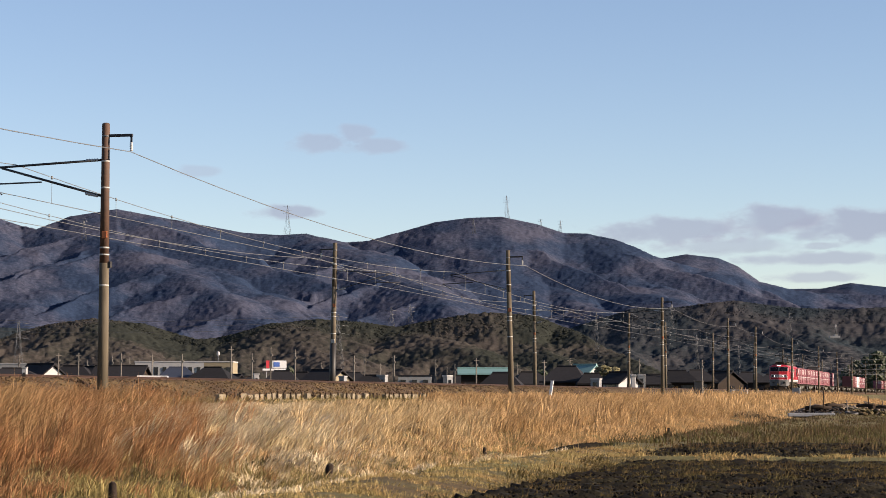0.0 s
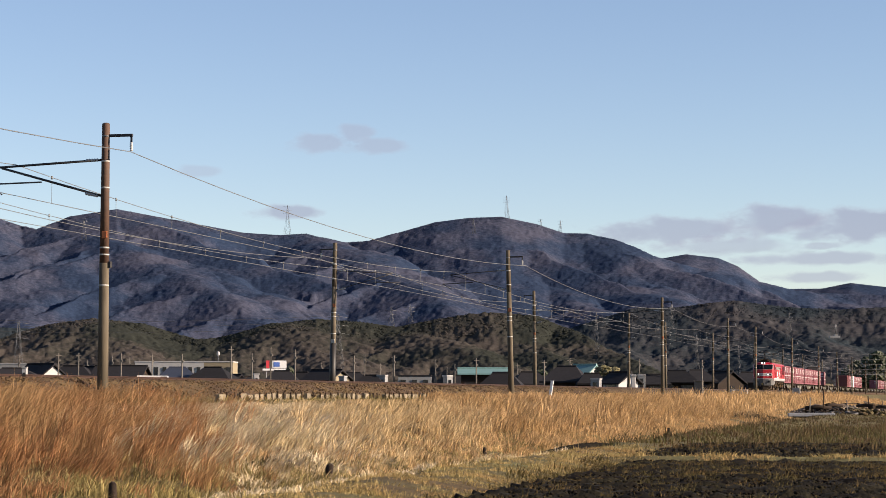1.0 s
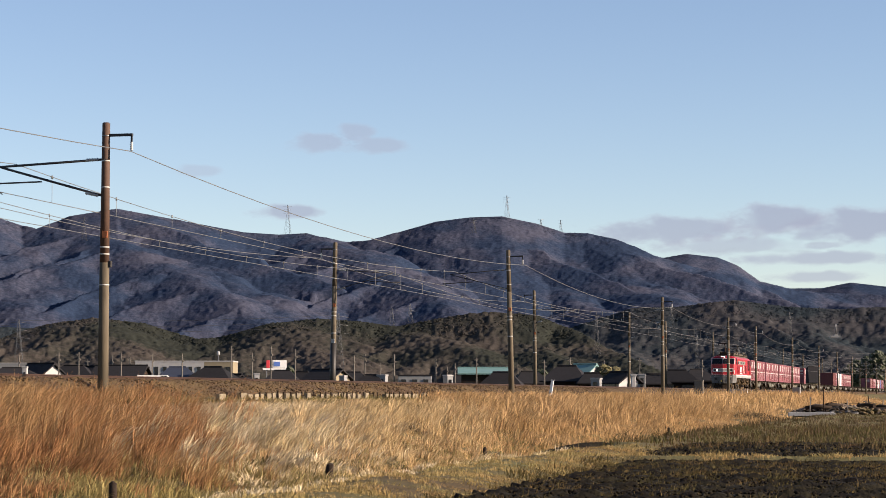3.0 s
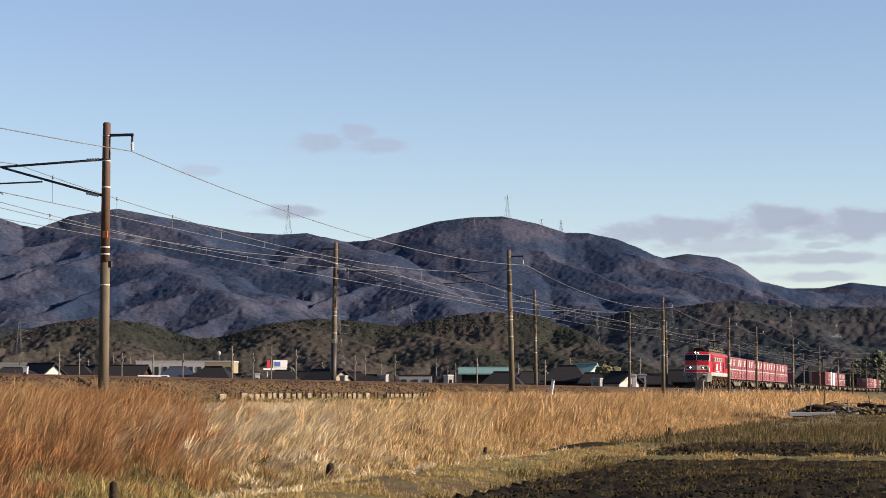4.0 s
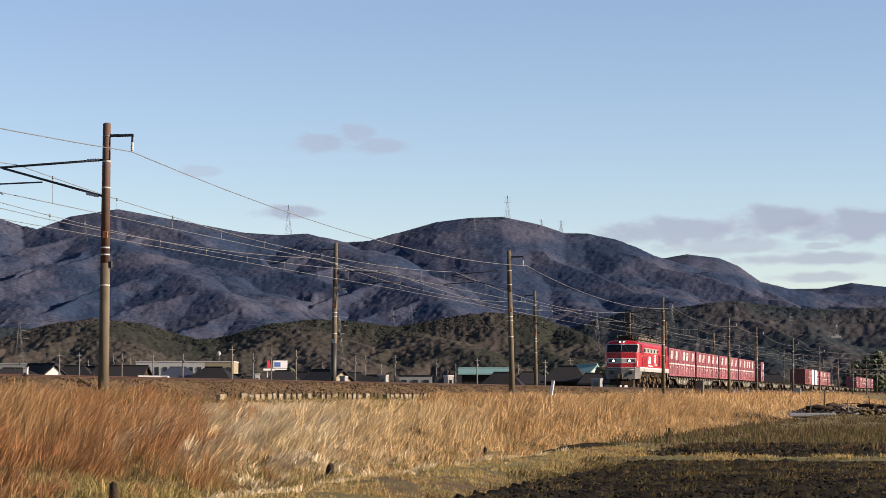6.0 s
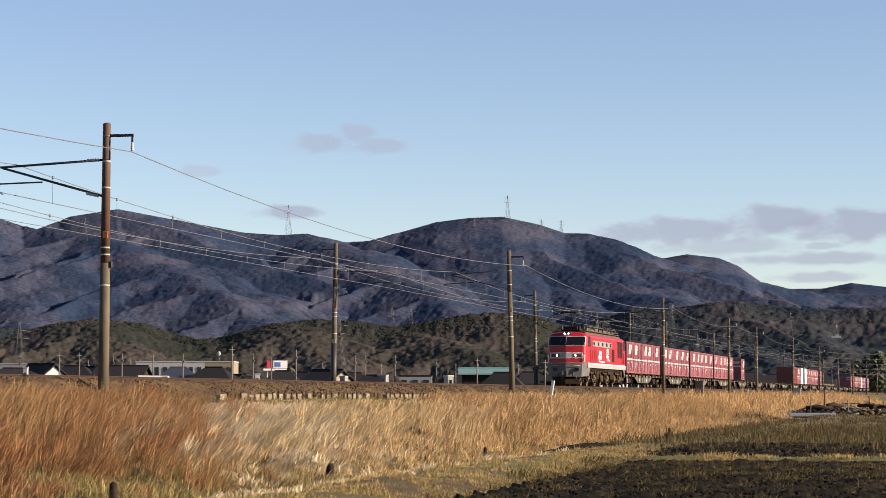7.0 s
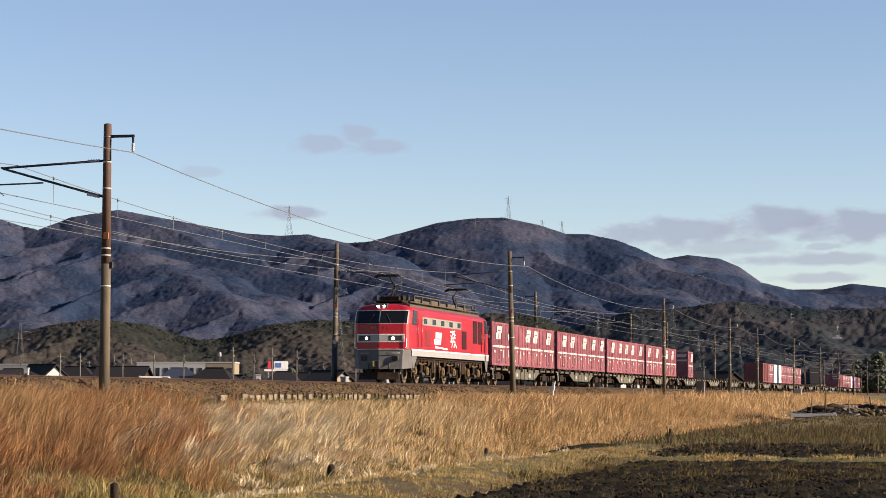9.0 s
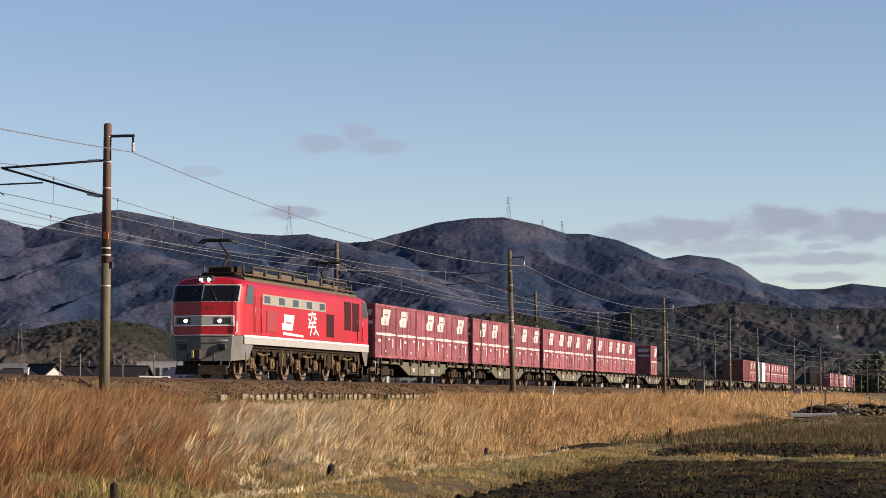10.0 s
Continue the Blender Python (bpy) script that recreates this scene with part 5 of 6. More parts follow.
        part("front_step", Shape().poly([(-1.15, 0.20), (0, -0.11), (1.15, 0.20), (1.15, 0.36), (0, 0.10), (-1.15, 0.36)], 1.600, 1.622, 2), WHITE, t, "", e)
        part("coupler", Shape().box((0, -0.28, 0.88), (0.26, 0.62, 0.30), 0.04).box((0, -0.52, 0.88), (0.34, 0.18, 0.38), 0.04), BLACK, t, "black knuckle coupler", e)
        part("plough", Shape().loft([[(-0.95, 0.0, 0.50), (0, -0.22, 0.50), (0.95, 0.0, 0.50), (0.95, 0.2, 0.50), (-0.95, 0.2, 0.50)],
                                     [(-1.0, -0.06, 0.16), (0, -0.34, 0.16), (1.0, -0.06, 0.16), (1.0, 0.12, 0.16), (-1.0, 0.12, 0.16)]]), UNDER, t, "grey snow plough", e)
        for s in (-1, 1):
            part("hose", Shape().tube([(s * 0.5, 0.2, 0.95), (s * 0.5, -0.04, 0.9), (s * 0.52, -0.08, 0.6)], 0.035, 6), BLACK, t, "", e)
            part("jumper_box", Shape().box((s * 0.78, 0.12, 1.18), (0.30, 0.16, 0.22), 0.03), BLACK, t, "black jumper socket", e)
            part("skirt_rail", Shape().tube([(s * 0.35, -0.05, 1.42), (s * 1.0, 0.15, 1.42)], 0.02, 6), LIGHT_GREY, t, "", e)
            part("front_step_bar", Shape().tube([(s * 1.02, 0.26, 0.66), (s * 1.02, 0.16, 0.42), (s * 0.72, 0.08, 0.42), (s * 0.72, 0.16, 0.66)], 0.022, 6), GREY, t, "", e)
        part("coupler_plate", Shape().box((-0.11, -0.63, 0.90), (0.08, 0.03, 0.26), 0.01), YELLOW, t, "yellow coupler marking", e)
        part("step_plate", Shape().box((1.30, 1.15, 0.55), (0.22, 0.35, 0.04)).box((1.30, 1.15, 0.85), (0.22, 0.35, 0.04)).tube([(1.4, 0.98, 0.5), (1.4, 0.98, 1.3)], 0.015, 5), GREY, t, "", e)
    # sides: white stripe, grey sill, windows, louvres
    for s in (1, -1):
        part("stripe", Shape().box((s * 1.434, L / 2, 1.60), (0.014, L - 1.4, 0.07)), WHITE, t, "white waist stripe")
        part("sill", Shape().box((s * 1.434, L / 2, 1.43), (0.022, L - 1.4, 0.26)), LIGHT_GREY, t, "grey sill")
        part("window_strip", Shape().box((s * 1.430, 7.15, 3.04), (0.02, 8.5, 0.40), 0.01), STRIP, t, "pale grey window strip")
        for y in (3.45, 5.3, 7.15, 9.0, 10.85):
            part("body_window", Shape().box((s * 1.437, y, 3.04), (0.03, 0.72, 0.27), 0.012), SIDEGLASS, t, "small dark side window")
        for y, z, w, h, mat, lab in ((4.0, 2.22, 1.25, 0.82, DEEP_RED, "red louvre panel"), (12.1, 2.30, 1.05, 0.95, GRILLE, "dark maroon air grille"),
                                     (14.8, 2.80, 1.0, 1.22, GRILLE, "dark maroon tall air grille"), (16.1, 2.78, 1.05, 1.22, GRILLE, "dark maroon tall air grille")):
            g = part("louvre", Shape().box((s * 1.431, y, z), (0.03, w, h), 0.008), mat, t, lab)
            slats = Shape()
            for k in range(9):
                slats.box((s * 1.45, y, z - h / 2 + (k + 0.5) * h / 9), (0.02, w * 0.92, 0.03))
            part("slat", slats, mat, g)
        # white maker's mark as plain shapes, and painted script
        part("mark", Shape().poly([(5.62, 2.56), (6.95, 2.56), (6.80, 2.18), (6.72, 1.96), (5.40, 1.94), (5.30, 2.20), (5.62, 2.22)], s * 1.432, s * 1.442, 0), WHITE, t, "white painted mark")
        part("mark_gap", Shape().box((s * 1.443, 6.2, 2.24), (0.006, 0.75, 0.06)), RED, t)
        part("mark_line", Shape().poly([(5.5, 1.86), (8.2, 1.80), (8.2, 1.72), (5.5, 1.76)], s * 1.432, s * 1.442, 0), WHITE, t, "white painted line")
        scr = Shape()
        # short brush strokes: two stacked groups on a slant
        for y0, z0, y1, z1, w in ((9.15, 2.66, 10.25, 2.72, 0.07), (9.75, 2.80, 9.60, 2.45, 0.08), (9.20, 2.50, 9.50, 2.40, 0.07), (9.85, 2.58, 10.35, 2.52, 0.07), (9.25, 2.32, 10.30, 2.38, 0.08),
                                  (10.15, 2.66, 10.02, 2.34, 0.07), (9.50, 2.36, 9.20, 2.12, 0.08), (9.30, 2.16, 10.30, 2.20, 0.08), (9.85, 2.34, 9.45, 1.84, 0.09), (10.25, 2.20, 10.10, 1.92, 0.08),
                                  (10.12, 1.92, 9.92, 1.90, 0.07), (10.20, 2.08, 10.65, 1.86, 0.08)):
            a, b2 = Vector((0, y0, z0)), Vector((0, y1, z1))
            nrm = Vector((0, -(b2 - a).z, (b2 - a).y)).normalized() * w / 2
            scr.poly([(p.y - 0.3, p.z) for p in (a - nrm, b2 - nrm, b2 + nrm, a + nrm)], s * 1.434, s * 1.444, 0)
        part("painted_script", scr, WHITE, t, "white brushed painted script")
        # step ladders and pipes along the side
        part("side_pipe", Shape().tube([(s * 1.30, 1.3, 1.20), (s * 1.30, L - 1.3, 1.20)], 0.035, 6), UNDER, t)
    # underframe boxes between bogies
    part("underframe", Shape().box((0, L / 2, 1.18), (2.5, L - 1.2, 0.24), 0.02), UNDER, t, "dusty underframe")
    for y in (1.75, 5.95, 7.05, 11.85, 12.95, 17.15):
        for s in (-1, 1):
            part("hanger", Shape().box((s * 1.26, y, 0.86), (0.05, 0.09, 0.62), 0.01).tube([(s * 1.26, y, 1.12), (s * 1.24, y + 0.34, 0.62)], 0.025, 6), DUST, t)
            part("air_tank", Shape().tube([(s * 1.12, y - 0.32, 0.98), (s * 1.12, y + 0.30, 0.98)], 0.12, 10), BLACK, t)
    for y in (6.1, 12.8):
        part("equipment_box", Shape().box((0, y, 0.82), (2.5, 0.9, 0.62), 0.04), UNDER, t, "dusty underfloor box")
    # three bogies with wheels, springs and axle boxes
    ws = wheel_shape(0.56)
    wm = None
    for yc in (3.55, 9.45, 15.35):
        sh = Shape()
        for s in (-1, 1):
            sh.box((s * 1.02, yc, 0.84), (0.12, 3.6, 0.20), 0.03)
            for o in (-1.25, 1.25):
                sh.box((s * 1.08, yc + o, 0.58), (0.2, 0.34, 0.34), 0.04)
                for q in (-0.42, 0.42):
                    sh.tube([(s * 1.08, yc + o + q, 0.62), (s * 1.08, yc + o + q, 0.98)], 0.075, 8)
            sh.box((s * 1.14, yc, 0.70), (0.16, 0.60, 0.46), 0.04)
            sh.tube([(s * 1.22, yc - 0.35, 0.6), (s * 1.28, yc - 0.35, 1.25)], 0.06, 8)
            sh.tube([(s * 1.22, yc + 0.35, 0.6), (s * 1.28, yc + 0.35, 1.25)], 0.06, 8)
            sh.tube([(s * 1.2, yc - 1.8, 0.35), (s * 1.2, yc + 1.8, 0.35)], 0.025, 6)
            sh.box((s * 1.15, yc - 1.95, 0.5), (0.12, 0.16, 0.5), 0.02)
            sh.box((s * 1.15, yc + 1.95, 0.5), (0.12, 0.16, 0.5), 0.02)
        sh.box((0, yc, 0.75), (2.0, 0.5, 0.3), 0.03)
        part("bogie_frame", sh, UNDER, t, "dusty brown bogie frame")
        for s in (-1, 1):
            for o in (-1.25, 1.25):
                part("axle_box", Shape().box((s * 1.17, yc + o, 0.60), (0.16, 0.46, 0.40), 0.06).tube([(s * 1.24, yc + o, 0.60), (s * 1.28, yc + o, 0.60)], 0.13, 12), DUST, t, "dust-covered axle box")
                part("brake_shoe", Shape().box((s * 0.86, yc + o - 0.62, 0.52), (0.12, 0.12, 0.42), 0.03).box((s * 1.12, yc + o - 0.66, 0.78), (0.20, 0.20, 0.26), 0.03), DUST, t)
                part("sand_box", Shape().poly([(yc + o - 0.28, 1.12), (yc + o + 0.30, 1.12), (yc + o + 0.24, 0.92), (yc + o - 0.14, 0.86)], s * 1.10, s * 1.30, 0), UNDER, t)
            part("damper", Shape().tube([(s * 1.27, yc - 0.9, 0.98), (s * 1.27, yc - 0.1, 0.92)], 0.055, 8).tube([(s * 1.27, yc - 0.1, 0.92), (s * 1.27, yc + 0.7, 0.98)], 0.035, 8), DUST, t)
            part("brake_cylinder", Shape().tube([(s * 1.20, yc - 0.22, 0.42), (s * 1.20, yc + 0.26, 0.42)], [0.13, 0.13], 10), BLACK, t)
        for o in (-1.25, 1.25):
            if wm is None:
                w = part("wheelset", ws, WHEEL, t, "worn steel wheelset", pose(0, yc + o, 0.56))
                wm = w.data
            else:
                w = part("wheelset", wm, None, t, "worn steel wheelset", pose(0, yc + o, 0.56))
            spinning.append((w, yc + o))
    # roof gear
    for y, x, sx, sy, h in ((3.9, 0.3, 1.3, 1.1, 0.30), (5.6, 0.35, 1.2, 1.5, 0.26), (7.5, 0.4, 1.1, 1.4, 0.34), (9.3, 0.3, 1.3, 1.4, 0.28), (11.3, 0.35, 1.2, 1.7, 0.32), (13.3, 0.4, 1.1, 1.2, 0.26), (15.0, 0.2, 1.2, 1.0, 0.28)):
        part("roof_box", Shape().box((x, y, 3.86 + h / 2), (sx, sy, h), 0.05).box((x - 0.9, y + 0.2, 3.86 + h * 0.4), (0.5, sy * 0.7, h * 0.8), 0.04), ROOFGEAR, t, "rusty roof equipment housing")
    for k, y in enumerate((2.0, 3.1, 4.7, 6.5, 8.4, 10.3, 12.3, 14.2, 16.2, 17.0)):
        for x in (-0.62, 0.95):
            ri = part("roof_insulator", insulator(Shape(), (x, y, 3.84), (x, y, 4.28)), BLACK, t)
    for x in (-0.62, 0.95):
        part("bus_bar", Shape().tube([(x, 3.1, 4.29), (x, 10.3, 4.29)], 0.03, 6), ROOFGEAR, t)
        part("bus_bar", Shape().tube([(x, 12.3, 4.29), (x, 16.2, 4.29)], 0.03, 6), ROOFGEAR, t)
        part("roof_rail", Shape().tube([(x * 1.15, 1.7, 3.94), (x * 1.15, L - 1.7, 3.94)], 0.035, 6), ROOFGEAR, t)
    for k in range(16):
        y = 2.3 + k * 0.95 + random.uniform(-0.2, 0.2)
        x = random.uniform(-0.9, 0.9)
        part("roof_pipe", Shape().tube([(x, y, 3.86), (x, y, 4.05 + random.uniform(0, 0.12)), (x + random.uniform(-0.5, 0.5), y + random.uniform(0.3, 0.9), 4.08)], 0.03, 5), ROOFGEAR if k % 2 else BLACK, t)
    # two single-arm pantographs, both raised
    for y, d in ((1.85, 1), (16.85, -1)):
        p = part("pantograph", Shape().box((0, y + d * 0.75, 3.98), (1.3, 1.4, 0.10), 0.02).box((0, y + d * 0.4, 4.12), (0.9, 0.3, 0.24), 0.03).box((0.45, y + d * 0.9, 4.16), (0.22, 0.5, 0.26), 0.03).box((-0.5, y + d * 0.8, 4.14), (0.2, 0.4, 0.22), 0.03)
                 .tube([(0, y + d * 0.45, 4.18), (0, y + d * 1.25, 4.74)], [0.06, 0.045], 8).tube([(0.2, y + d * 0.55, 4.1), (0.12, y + d * 1.2, 4.66)], 0.02, 6)
                 .tube([(0, y + d * 1.25, 4.74), (0, y, 5.22)], [0.045, 0.03], 8), UNDER, t, "raised single-arm pantograph")
        for o in (-0.2, 0.2):
            part("collector_head", Shape().tube([(-0.70, y + o, 5.13), (-0.52, y + o, 5.25), (0.52, y + o, 5.25), (0.70, y + o, 5.13)], 0.048, 6), BLACK, p)
        part("head_frame", Shape().box((-0.45, y, 5.22), (0.05, 0.44, 0.04)).box((0.45, y, 5.22), (0.05, 0.44, 0.04)).box((0, y, 5.20), (1.0, 0.06, 0.05)), BLACK, p)
    movers.append((t, 0.0))
    return t


def flat_wagon():
    """Space: y behind its front end, z above the rail."""
    t = thing("container_wagon", "grey-green flat container wagon with dusty bogies", "railway wagon", group="wagons of the freight train")
    L = 20.1
    part("deck", Shape().box((0, L / 2, 0.91), (2.3, L - 0.5, 0.14), 0.02), UNDER, t, "dusty wagon deck")
    for s in (-1, 1):
        part("side_sill", Shape().poly([(0.3, 0.98), (L - 0.3, 0.98), (L - 0.3, 0.87), (L - 4.9, 0.85), (L - 6.9, 0.36), (6.9, 0.36), (4.9, 0.85), (0.3, 0.87)], s * 1.10, s * 1.16, 0), WAGON, t, "deep grey-green side sill")
        part("sill_label", Shape().box((s * 1.165, 7.8, 0.62), (0.01, 0.5, 0.2)).box((s * 1.165, 11.6, 0.60), (0.01, 0.8, 0.24)).box((s * 1.165, 13.0, 0.62), (0.01, 0.3, 0.2)), LIGHT_GREY, t, "pale stencilled panels")["kind"] = "stuff"
        ribs = Shape()
        for y in (7.2, 8.8, 10.05, 11.3, 12.9):
            ribs.box((s * 1.17, y, 0.66), (0.03, 0.06, 0.6))
        part("sill_rib", ribs, WAGON, t)["kind"] = "stuff"
        lk = Shape()
        for k in range(5):
            for o in (-1.45, 1.45):
                lk.box((s * 1.19, 2.26 + 3.86 * k + o, 1.05), (0.12, 0.40, 0.20), 0.02)
                lk.box((s * 1.21, 2.26 + 3.86 * k + o * 0.6, 0.94), (0.08, 0.2, 0.26), 0.02)
        part("twist_lock", lk, UNDER, t, "brown container clamps")["kind"] = "stuff"
        part("step", Shape().tube([(s * 1.2, 0.5, 0.95), (s * 1.2, 0.5, 0.35), (s * 1.2, 0.9, 0.35), (s * 1.2, 0.9, 0.95)], 0.02, 5), LIGHT_GREY, t)
    part("brake_box", Shape().box((0.6, 9.0, 0.52), (0.8, 1.4, 0.4), 0.04), UNDER, t)
    part("brake_box", Shape().box((-0.5, 11.4, 0.5), (0.7, 1.2, 0.42), 0.04), UNDER, t)
    for yc in (2.95, L - 2.95):
        sh = Shape()
        for s in (-1, 1):
            sh.poly([(yc - 1.35, 0.62), (yc - 0.5, 0.62), (yc - 0.3, 0.75), (yc + 0.3, 0.75), (yc + 0.5, 0.62), (yc + 1.35, 0.62), (yc + 1.35, 0.38), (yc + 0.45, 0.34), (yc - 0.45, 0.34), (yc - 1.35, 0.38)], s * 0.92, s * 1.04, 0)
            for o in (-0.95, 0.95):
                sh.box((s * 1.05, yc + o, 0.45), (0.16, 0.3, 0.28), 0.03)
        sh.box((0, yc, 0.6), (1.9, 0.4, 0.3), 0.03)
        part("bogie_frame", sh, UNDER, t, "dusty cast bogie frame")
        for o in (-0.95, 0.95):
            part("wheelset", wagon_wheel, None, t, "", pose(0, yc + o, 0.43))
    for y, d in ((0, -1), (L, 1)):
        part("coupler", Shape().box((0, y + d * 0.05, 0.88), (0.26, 0.5, 0.28), 0.04), BLACK, t)
    return t


def container(paint, label, marks=1, pattern=0, length=3.82):
    """A twelve-foot rail container; y along the train from its front end, z above the deck."""
    t = thing("freight_container", label, "container", group="containers on the train")
    W, H, L = 2.43, 2.48, length
    part("shell", Shape().box((0, L / 2, H / 2), (W, L, H), 0.03), paint, t)
    frame_s = Shape()
    for s in (-1, 1):
        for y, wide in ((0.06, 0.10), (L / 2 - 0.75, 0.04), (L / 2 + 0.75, 0.04), (L - 0.06, 0.10)):
            frame_s.box((s * (W / 2 + 0.004), y, H / 2), (0.03, wide, H - 0.04))
        frame_s.box((s * (W / 2 + 0.004), L / 2, 0.07), (0.034, L, 0.13)).box((s * (W / 2 + 0.004), L / 2, H - 0.06), (0.034, L, 0.10))
        for y in (L / 2 - 0.12, L / 2 + 0.12):
            frame_s.tube([(s * (W / 2 + 0.03), y, 0.15), (s * (W / 2 + 0.03), y, H - 0.15)], 0.012, 5)
    for y in (-0.004, L + 0.004):
        for x in (-W / 2 + 0.06, 0, W / 2 - 0.06):
            frame_s.box((x, y, H / 2), (0.11, 0.03, H - 0.04))
        for z in (0.5, 0.9, 1.3, 1.7, 2.1):
            frame_s.box((0, y, z), (W - 0.2, 0.022, 0.05))
    part("frame_ribs", frame_s, paint, t)
    for y in (0.35, L - 0.35):
        part("foot", Shape().box((0, y, -0.06), (W - 0.1, 0.3, 0.15)), UNDER, t)
    if marks:
        y0 = (0.95, 1.70, 1.9, 0.45)[pattern % 4]
        for s in (-1, 1):
            x0, x1 = s * (W / 2 + 0.022), s * (W / 2 + 0.03)
            part("mark", Shape().poly([(y0 + 0.42, 2.26), (y0 + 1.74, 2.26), (y0 + 1.62, 1.90), (y0 + 1.46, 1.84), (y0 + 1.32, 1.52), (y0 + 0.08, 1.50), (y0 + 0.0, 1.80), (y0 + 0.34, 1.90)], x0, x1, 0), FADED, t, "white painted mark")
            part("mark_gap", Shape().box((s * (W / 2 + 0.031), y0 + 0.95, 2.00), (0.006, 0.75, 0.06)), MAROON, t)
            part("mark_gap", Shape().box((s * (W / 2 + 0.031), y0 + 0.70, 1.68), (0.006, 0.12, 0.26)), MAROON, t)
        for s in (-1, 1):
            part("band", Shape().poly([(0.12, 1.14), (L * 0.6, 1.18), (L - 0.12, 1.13), (L - 0.12, 1.07), (L * 0.6, 1.02), (0.12, 1.05)], s * (W / 2 + 0.022), s * (W / 2 + 0.028), 0), FADED, t, "white painted band")
        part("end_mark", Shape().poly([(0.18, 2.2), (1.10, 2.2), (1.02, 1.92), (0.12, 1.92)], -0.034, -0.024, 1), FADED, t, "white mark on the end wall")
        part("end_mark", Shape().box((0.62, -0.028, 1.62), (0.95, 0.012, 0.16)), FADED, t, "pale strip on the end wall")
        sm = Shape()
        for s in (-1, 1):
            for y, z, w, h in ((0.5, 0.80, 0.42, 0.14), (2.9, 0.70, 0.16, 0.46), (2.2, 0.88, 0.34, 0.09), (1.6, 0.32, 0.22, 0.09)):
                sm.box((s * (W / 2 + 0.026), (y + 0.31 * pattern) % (L - 0.5) + 0.2, z), (0.01, w, h))
        part("lettering", sm, FADED, t, "small pale unreadable lettering")["kind"] = "stuff"
    return t


spinning = []
locomotive()
me = bpy.data.meshes.new("wheelset")
S = wheel_shape(0.43)
me.from_pydata(S.v, [], S.f)
me.materials.append(WHEEL)
wagon_wheel = me

WAGON_0 = 19.80                  # first wagon's front behind the nose
wagon = flat_wagon()
RED_BOX = [container(MAROON, "maroon steel rail container with white markings", 1, k) for k in range(4)]
WHITE_BOX = container(WHITE, "white steel rail container", 0)
BROWN_BOX = container(BROWN_RED, "brown-red steel rail container", 0)
BLUE_BOX = container(PLASTIC_BLUE, "blue steel rail container", 0)
FULL = {0: "11111", 1: "11111", 2: "11111", 3: "11111", 4: "00100", 8: "02211", 9: "30311", 10: "11111", 11: "11000", 16: "01122", 17: "11111", 18: "11131", 19: "11422", 20: "11100"}
first = {}


def again(ob, used):
    if ob.name in used:
        return copy_thing(ob, pose(0, 0, 0))
    used[ob.name] = True
    return ob


for k in range(21):
    w = again(wagon, first)
    movers.append((w, WAGON_0 + 20.4 * k))
    for j, c in enumerate(FULL.get(k, "00000")):
        if c == "0":
            continue
        src = {"1": RED_BOX[(k * 5 + j * 3) % 4 if (k + j) % 3 else j % 4], "2": BROWN_BOX, "3": WHITE_BOX, "4": BLUE_BOX}[c]
        movers.append((again(src, first), WAGON_0 + 20.4 * k + 0.35 + 3.86 * j))


def motions():
    for ob, back in movers:
        high = RAIL_Z + (1.11 if ob.name.startswith("freight_container") else 0.0)
        walk(ob, [(s / 2, pose(TRACK_X, NOSE_END + SPEED * (10 - s / 2) + back, high)) for s in range(21)])
    for w, y in spinning:
        walk(w, [(i / 30, pose(0, y, 0.56, math.degrees(SPEED * i / 30 / 0.56), 0, 0)) for i in range(301)])


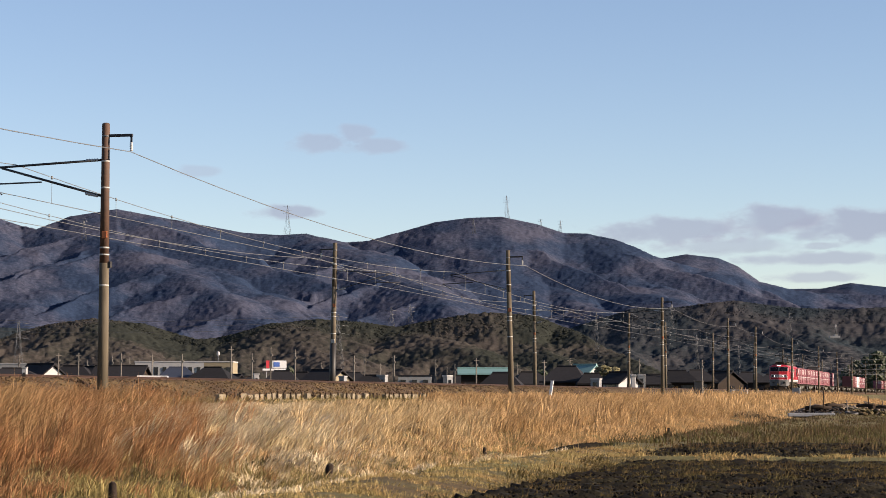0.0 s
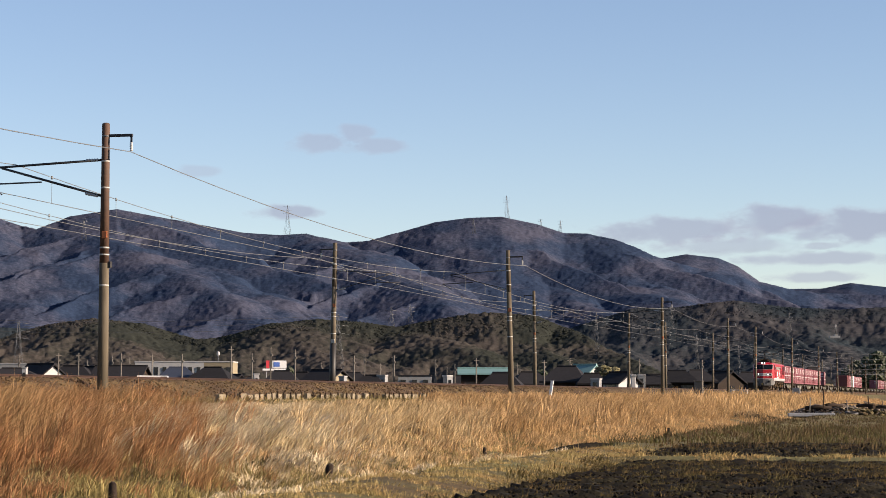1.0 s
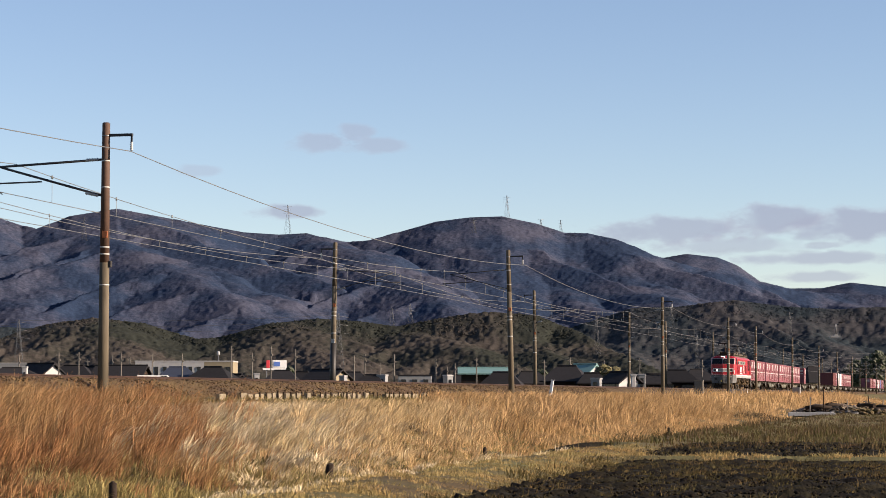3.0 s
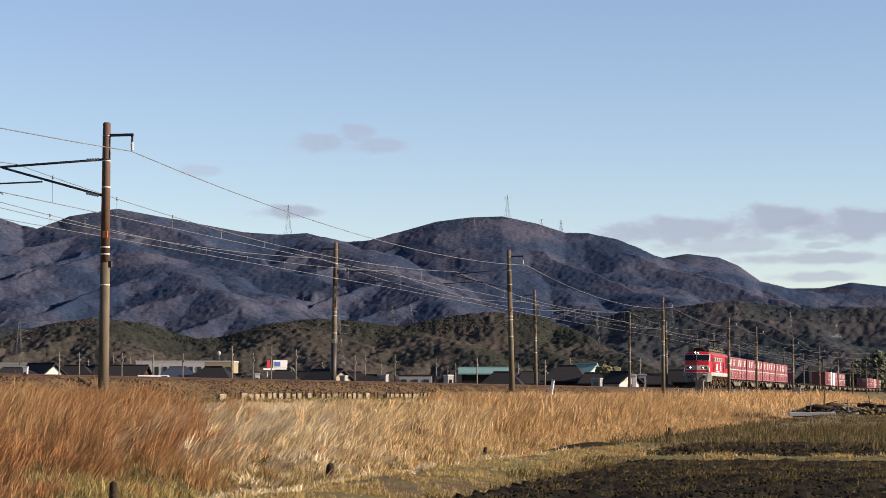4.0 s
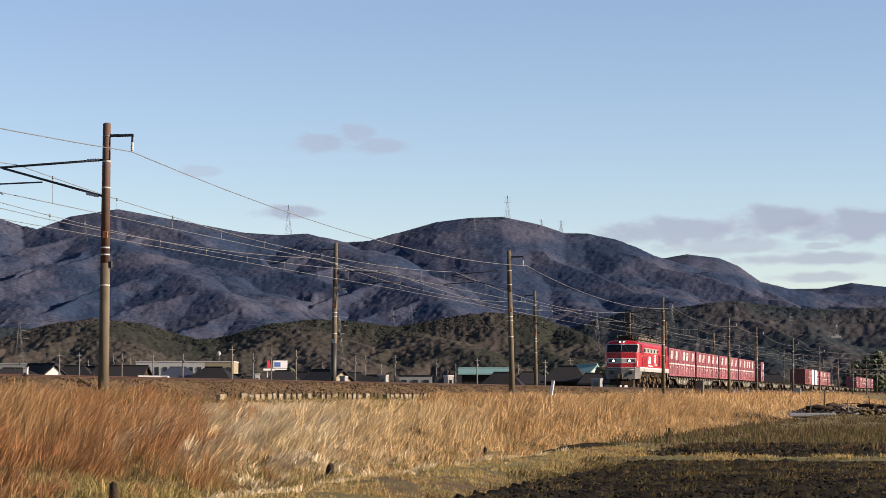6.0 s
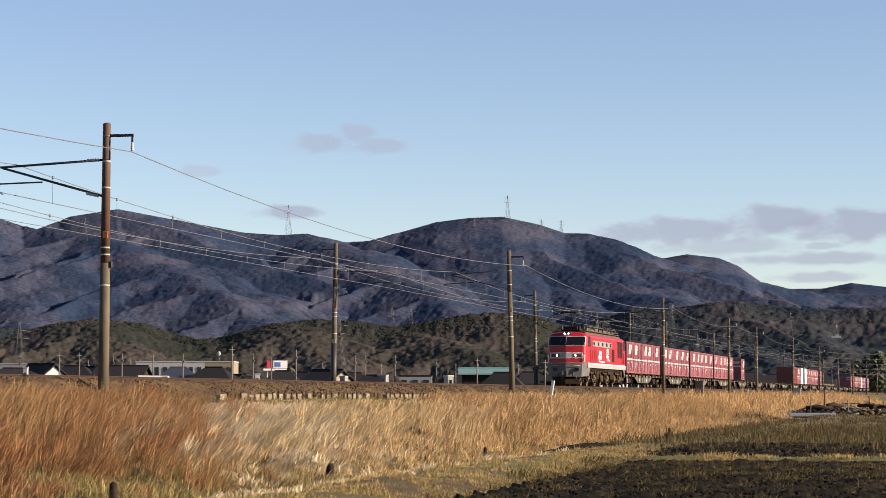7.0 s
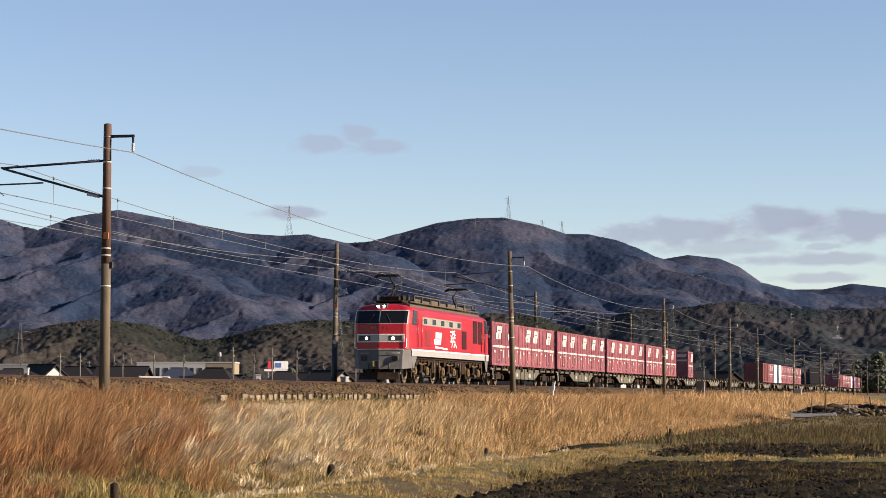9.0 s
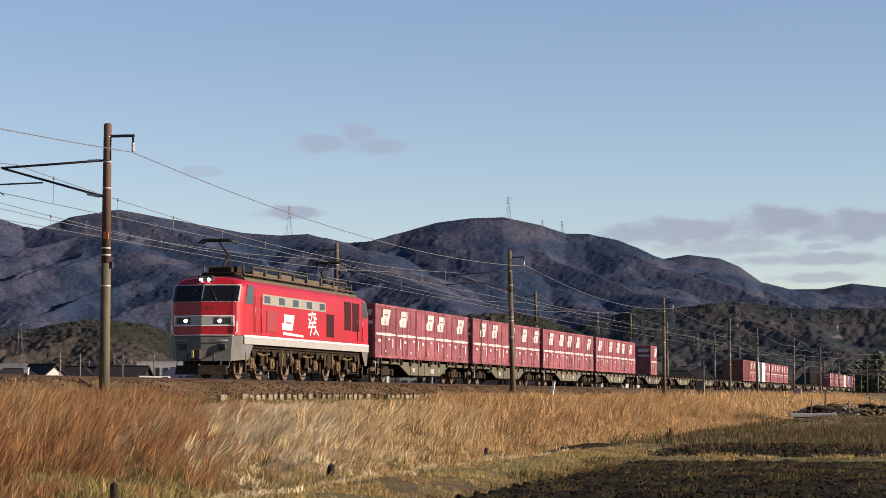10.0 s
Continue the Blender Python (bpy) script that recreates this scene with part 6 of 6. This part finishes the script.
# ---- grass on the bank ----
def sward(name, y0, y1, x0, x1, tufts, each, h, lean, width, mat, label, seed=1, fan=0.22, wind=0.25, fan_from=0.0, fan_to=99.0, limit=9.0, gust=0.0, gaps=-0.25, lift=0.0):
    """Dry grass in tufts: blades fan out of each root; h: height, lean: how far they lie over."""
    n = int((y1 - y0) * (x1 - x0) * tufts)
    x, y = rng.uniform(x0, x1, n), rng.uniform(y0, y1, n)
    keep = waves(x, y, 2.6, seed, 3) + rng.normal(0, 0.2, n) > gaps
    rag = min(4.0, 0.15 * (y1 - y0))
    keep &= (y > y0 + rag * rng.random(n)) & (y < y1 - rag * rng.random(n))
    ray = y / -x - 0.055 * (x + 19) + rng.normal(0, 0.13, n) + 0.12 * waves(x, y, 4.0, 77, 3)
    keep &= (ray > fan_from) & (ray < fan_to)
    x, y = x[keep], y[keep]
    n = len(x)
    th = h * (0.85 + 0.55 * waves(x, y, 2.2, seed + 1, 3)) * rng.uniform(0.55, 1.4, n)
    ang = 3.0 * waves(x, y, 2.4, seed + 2, 2) + rng.normal(0, 0.7, n)
    tl = np.stack([np.cos(ang), np.sin(ang), np.zeros(n)], 1) * (lean * rng.uniform(0.1, 1.3, n))[:, None]
    tl[:, 1] += wind
    tl[:, 0] += gust * (1 + 0.8 * waves(x, y, 1.8, seed + 5, 2)) * rng.uniform(0.4, 1.5, n)
    k = rng.poisson(each, n)
    idx = np.repeat(np.arange(n), k)
    m = len(idx)
    bx, by = x[idx] + rng.normal(0, fan, m), y[idx] + rng.normal(0, fan, m)
    tall = th[idx] * rng.uniform(0.45, 1.15, m)
    tall = tall * np.clip((-bx - 12.2) / 4.5, 0.3 if h > 0.4 else 1.0, 1)
    tall = np.minimum(tall, np.maximum(limit - ground_z(bx, by), 0.08) * rng.uniform(0.55, 1.32, m))
    le = (tl[idx] + rng.normal(0, 0.22, (m, 3)) * np.array([1, 1, 0])) * tall[:, None]
    v, f = blades(np.stack([bx, by, ground_z(bx, by) - 0.03 + lift], 1), tall, le, width * rng.uniform(0.5, 1.5, m))
    return mass(name, v, f, mat, label, "grass")


sward("matted_grass", 25, 110, -23.2, -12.6, 7, 9, 0.26, 1.3, 0.02, UNDERGROWTH, "matted brown dead grass under the taller tufts", 241, 0.25, 0.2, 0, 5.2, 1.75, 0.4, -0.6)
sward("rust_grass", 25, 66, -23.6, -13.2, 8, 42, 1.05, 0.45, 0.0125, GRASS_RED, "tall rust-brown dry grass on the railway bank", 51, 0.10, 0.1, 0, 2.75, 2.0, 0.55, -0.12)
sward("bleached_grass", 37, 80, -22.9, -13.2, 8, 27, 0.80, 0.75, 0.020, GRASS_PALE, "flattened bleached pale grass on the railway bank", 61, 0.12, 0.1, 2.55, 3.5, 1.42, 0.95, -0.05)
sward("straw_grass", 40, 98, -22.9, -12.9, 7, 27, 0.78, 0.40, 0.021, GRASS_STRAW, "tall pale straw grass on the railway bank", 71, 0.10, 0.1, 3.3, 4.45, 1.46, 0.35, -0.1)
sward("golden_grass", 54, 168, -23.6, -12.4, 3.0, 22, 0.80, 0.5, 0.030, GRASS_GOLD, "golden dry grass on the railway bank", 81, 0.14, 0.1, 4.25, 99, 1.8, 0.35, -0.15)
sward("brown_grass", 160, 420, -23.8, -12.0, 0.9, 16, 0.7, 0.4, 0.05, GRASS_GOLD, "distant brown grass along the railway bank", 91, 0.5)
sward("bund_grass", 22, 66, -10.75, -7.6, 44, 14, 0.10, 0.9, 0.013, MOSSY, "short mossy green grass on the low field bank", 101, 0.1)
sward("strip_grass", 54.1, 56.0, -10, 0, 26, 14, 0.13, 0.8, 0.02, MOSSY, "short yellow-green grass strip between fields", 111, 0.15)
sward("field_weeds", 72, 190, -12, 0, 0.8, 14, 0.50, 0.4, 0.035, WEED, "green and brown weeds on fallow ground", 121, 0.3)
sward("undergrowth", 24, 46, -16.5, -11.0, 12, 20, 0.30, 0.9, 0.015, UNDERGROWTH, "brown and green undergrowth at the foot of the bank", 181, 0.2)
sward("ditch_grass", 40, 58, -14.2, -10.9, 9, 18, 0.24, 0.8, 0.014, GRASS_STRAW, "short dry grass along the ditch", 131, 0.2)
sward("field_tufts", 30, 54, -8.2, 0, 12, 10, 0.12, 1.0, 0.014, FIELD_GRASS, "scattered green weeds on the ploughed field", 141, 0.12, gaps=0.2, lift=0.06)
sward("field_grass", 41, 54.6, -8.8, 0, 14, 10, 0.14, 1.0, 0.014, FIELD_GRASS, "thin yellow-green grass growing over the edge of the field", 251, 0.14, gaps=-0.1, lift=0.06)
sward("field_straw", 36, 54.6, -8.8, 0, 6, 8, 0.10, 1.4, 0.013, FIELD_GRASS, "pale straw scattered along the field edge", 261, 0.2, gaps=0.1, lift=0.07)
sward("ditch_floor_grass", 27, 62, -12.6, -10.5, 30, 12, 0.16, 0.9, 0.013, UNDERGROWTH, "matted brown grass on the floor of the ditch", 281, 0.12)
sward("edge_straw", 28, 60, -10.72, -10.40, 110, 10, 0.14, 1.2, 0.015, GRASS_PALE, "thin line of pale straw along the top of the ditch", 291, 0.05)
sward("stubble", 56, 74, -9.2, 0, 5, 10, 0.12, 1.0, 0.02, FIELD_GRASS, "scattered straw stubble on the ploughed field", 151, 0.15, lift=0.07)
sward("green_tufts", 30, 100, -22.5, -12.6, 3.0, 34, 0.42, 0.6, 0.016, WEED, "fresh green tufts among the dry grass", 161, 0.2, 0.1, 2.0, 99, 1.6, 0.3, 0.42)

sward("brown_stalks", 74, 200, -12.5, 0, 1.7, 11, 0.62, 0.3, 0.03, STALK, "dry brown stalks standing over the fallow weeds", 171, 0.3)
sward("fallow_stalks", 74, 112, -12.5, 0, 2.6, 9, 0.5, 0.3, 0.02, STALK, "dry brown stalks along the field edge", 191, 0.2)
sward("verge_grass", 54, 125, -13.4, -10.9, 7, 14, 0.24, 0.8, 0.02, GRASS_GOLD, "short golden grass along the ditch verge", 201, 0.2)
sward("foot_grass", 44, 130, -17, -12.2, 6, 14, 0.30, 0.8, 0.02, GRASS_GOLD, "low golden grass at the foot of the bank", 211, 0.22)
sward("edge_weeds", 64, 112, -12.6, 0, 3.2, 12, 0.34, 0.5, 0.022, WEED, "dry brown and green weeds along the field edge", 221, 0.25)
sward("low_scrub", 146, 162, -15.0, -11.5, 5, 22, 0.75, 0.8, 0.03, TWIGS, "low brown scrub beside the ditch", 271, 0.3)
sward("straw_litter", 29, 54, -8.3, 0, 12, 6, 0.06, 1.8, 0.013, FIELD_GRASS, "short straw litter strewn over the ploughed field", 231, 0.3, gaps=0.0, lift=0.08)
motions()
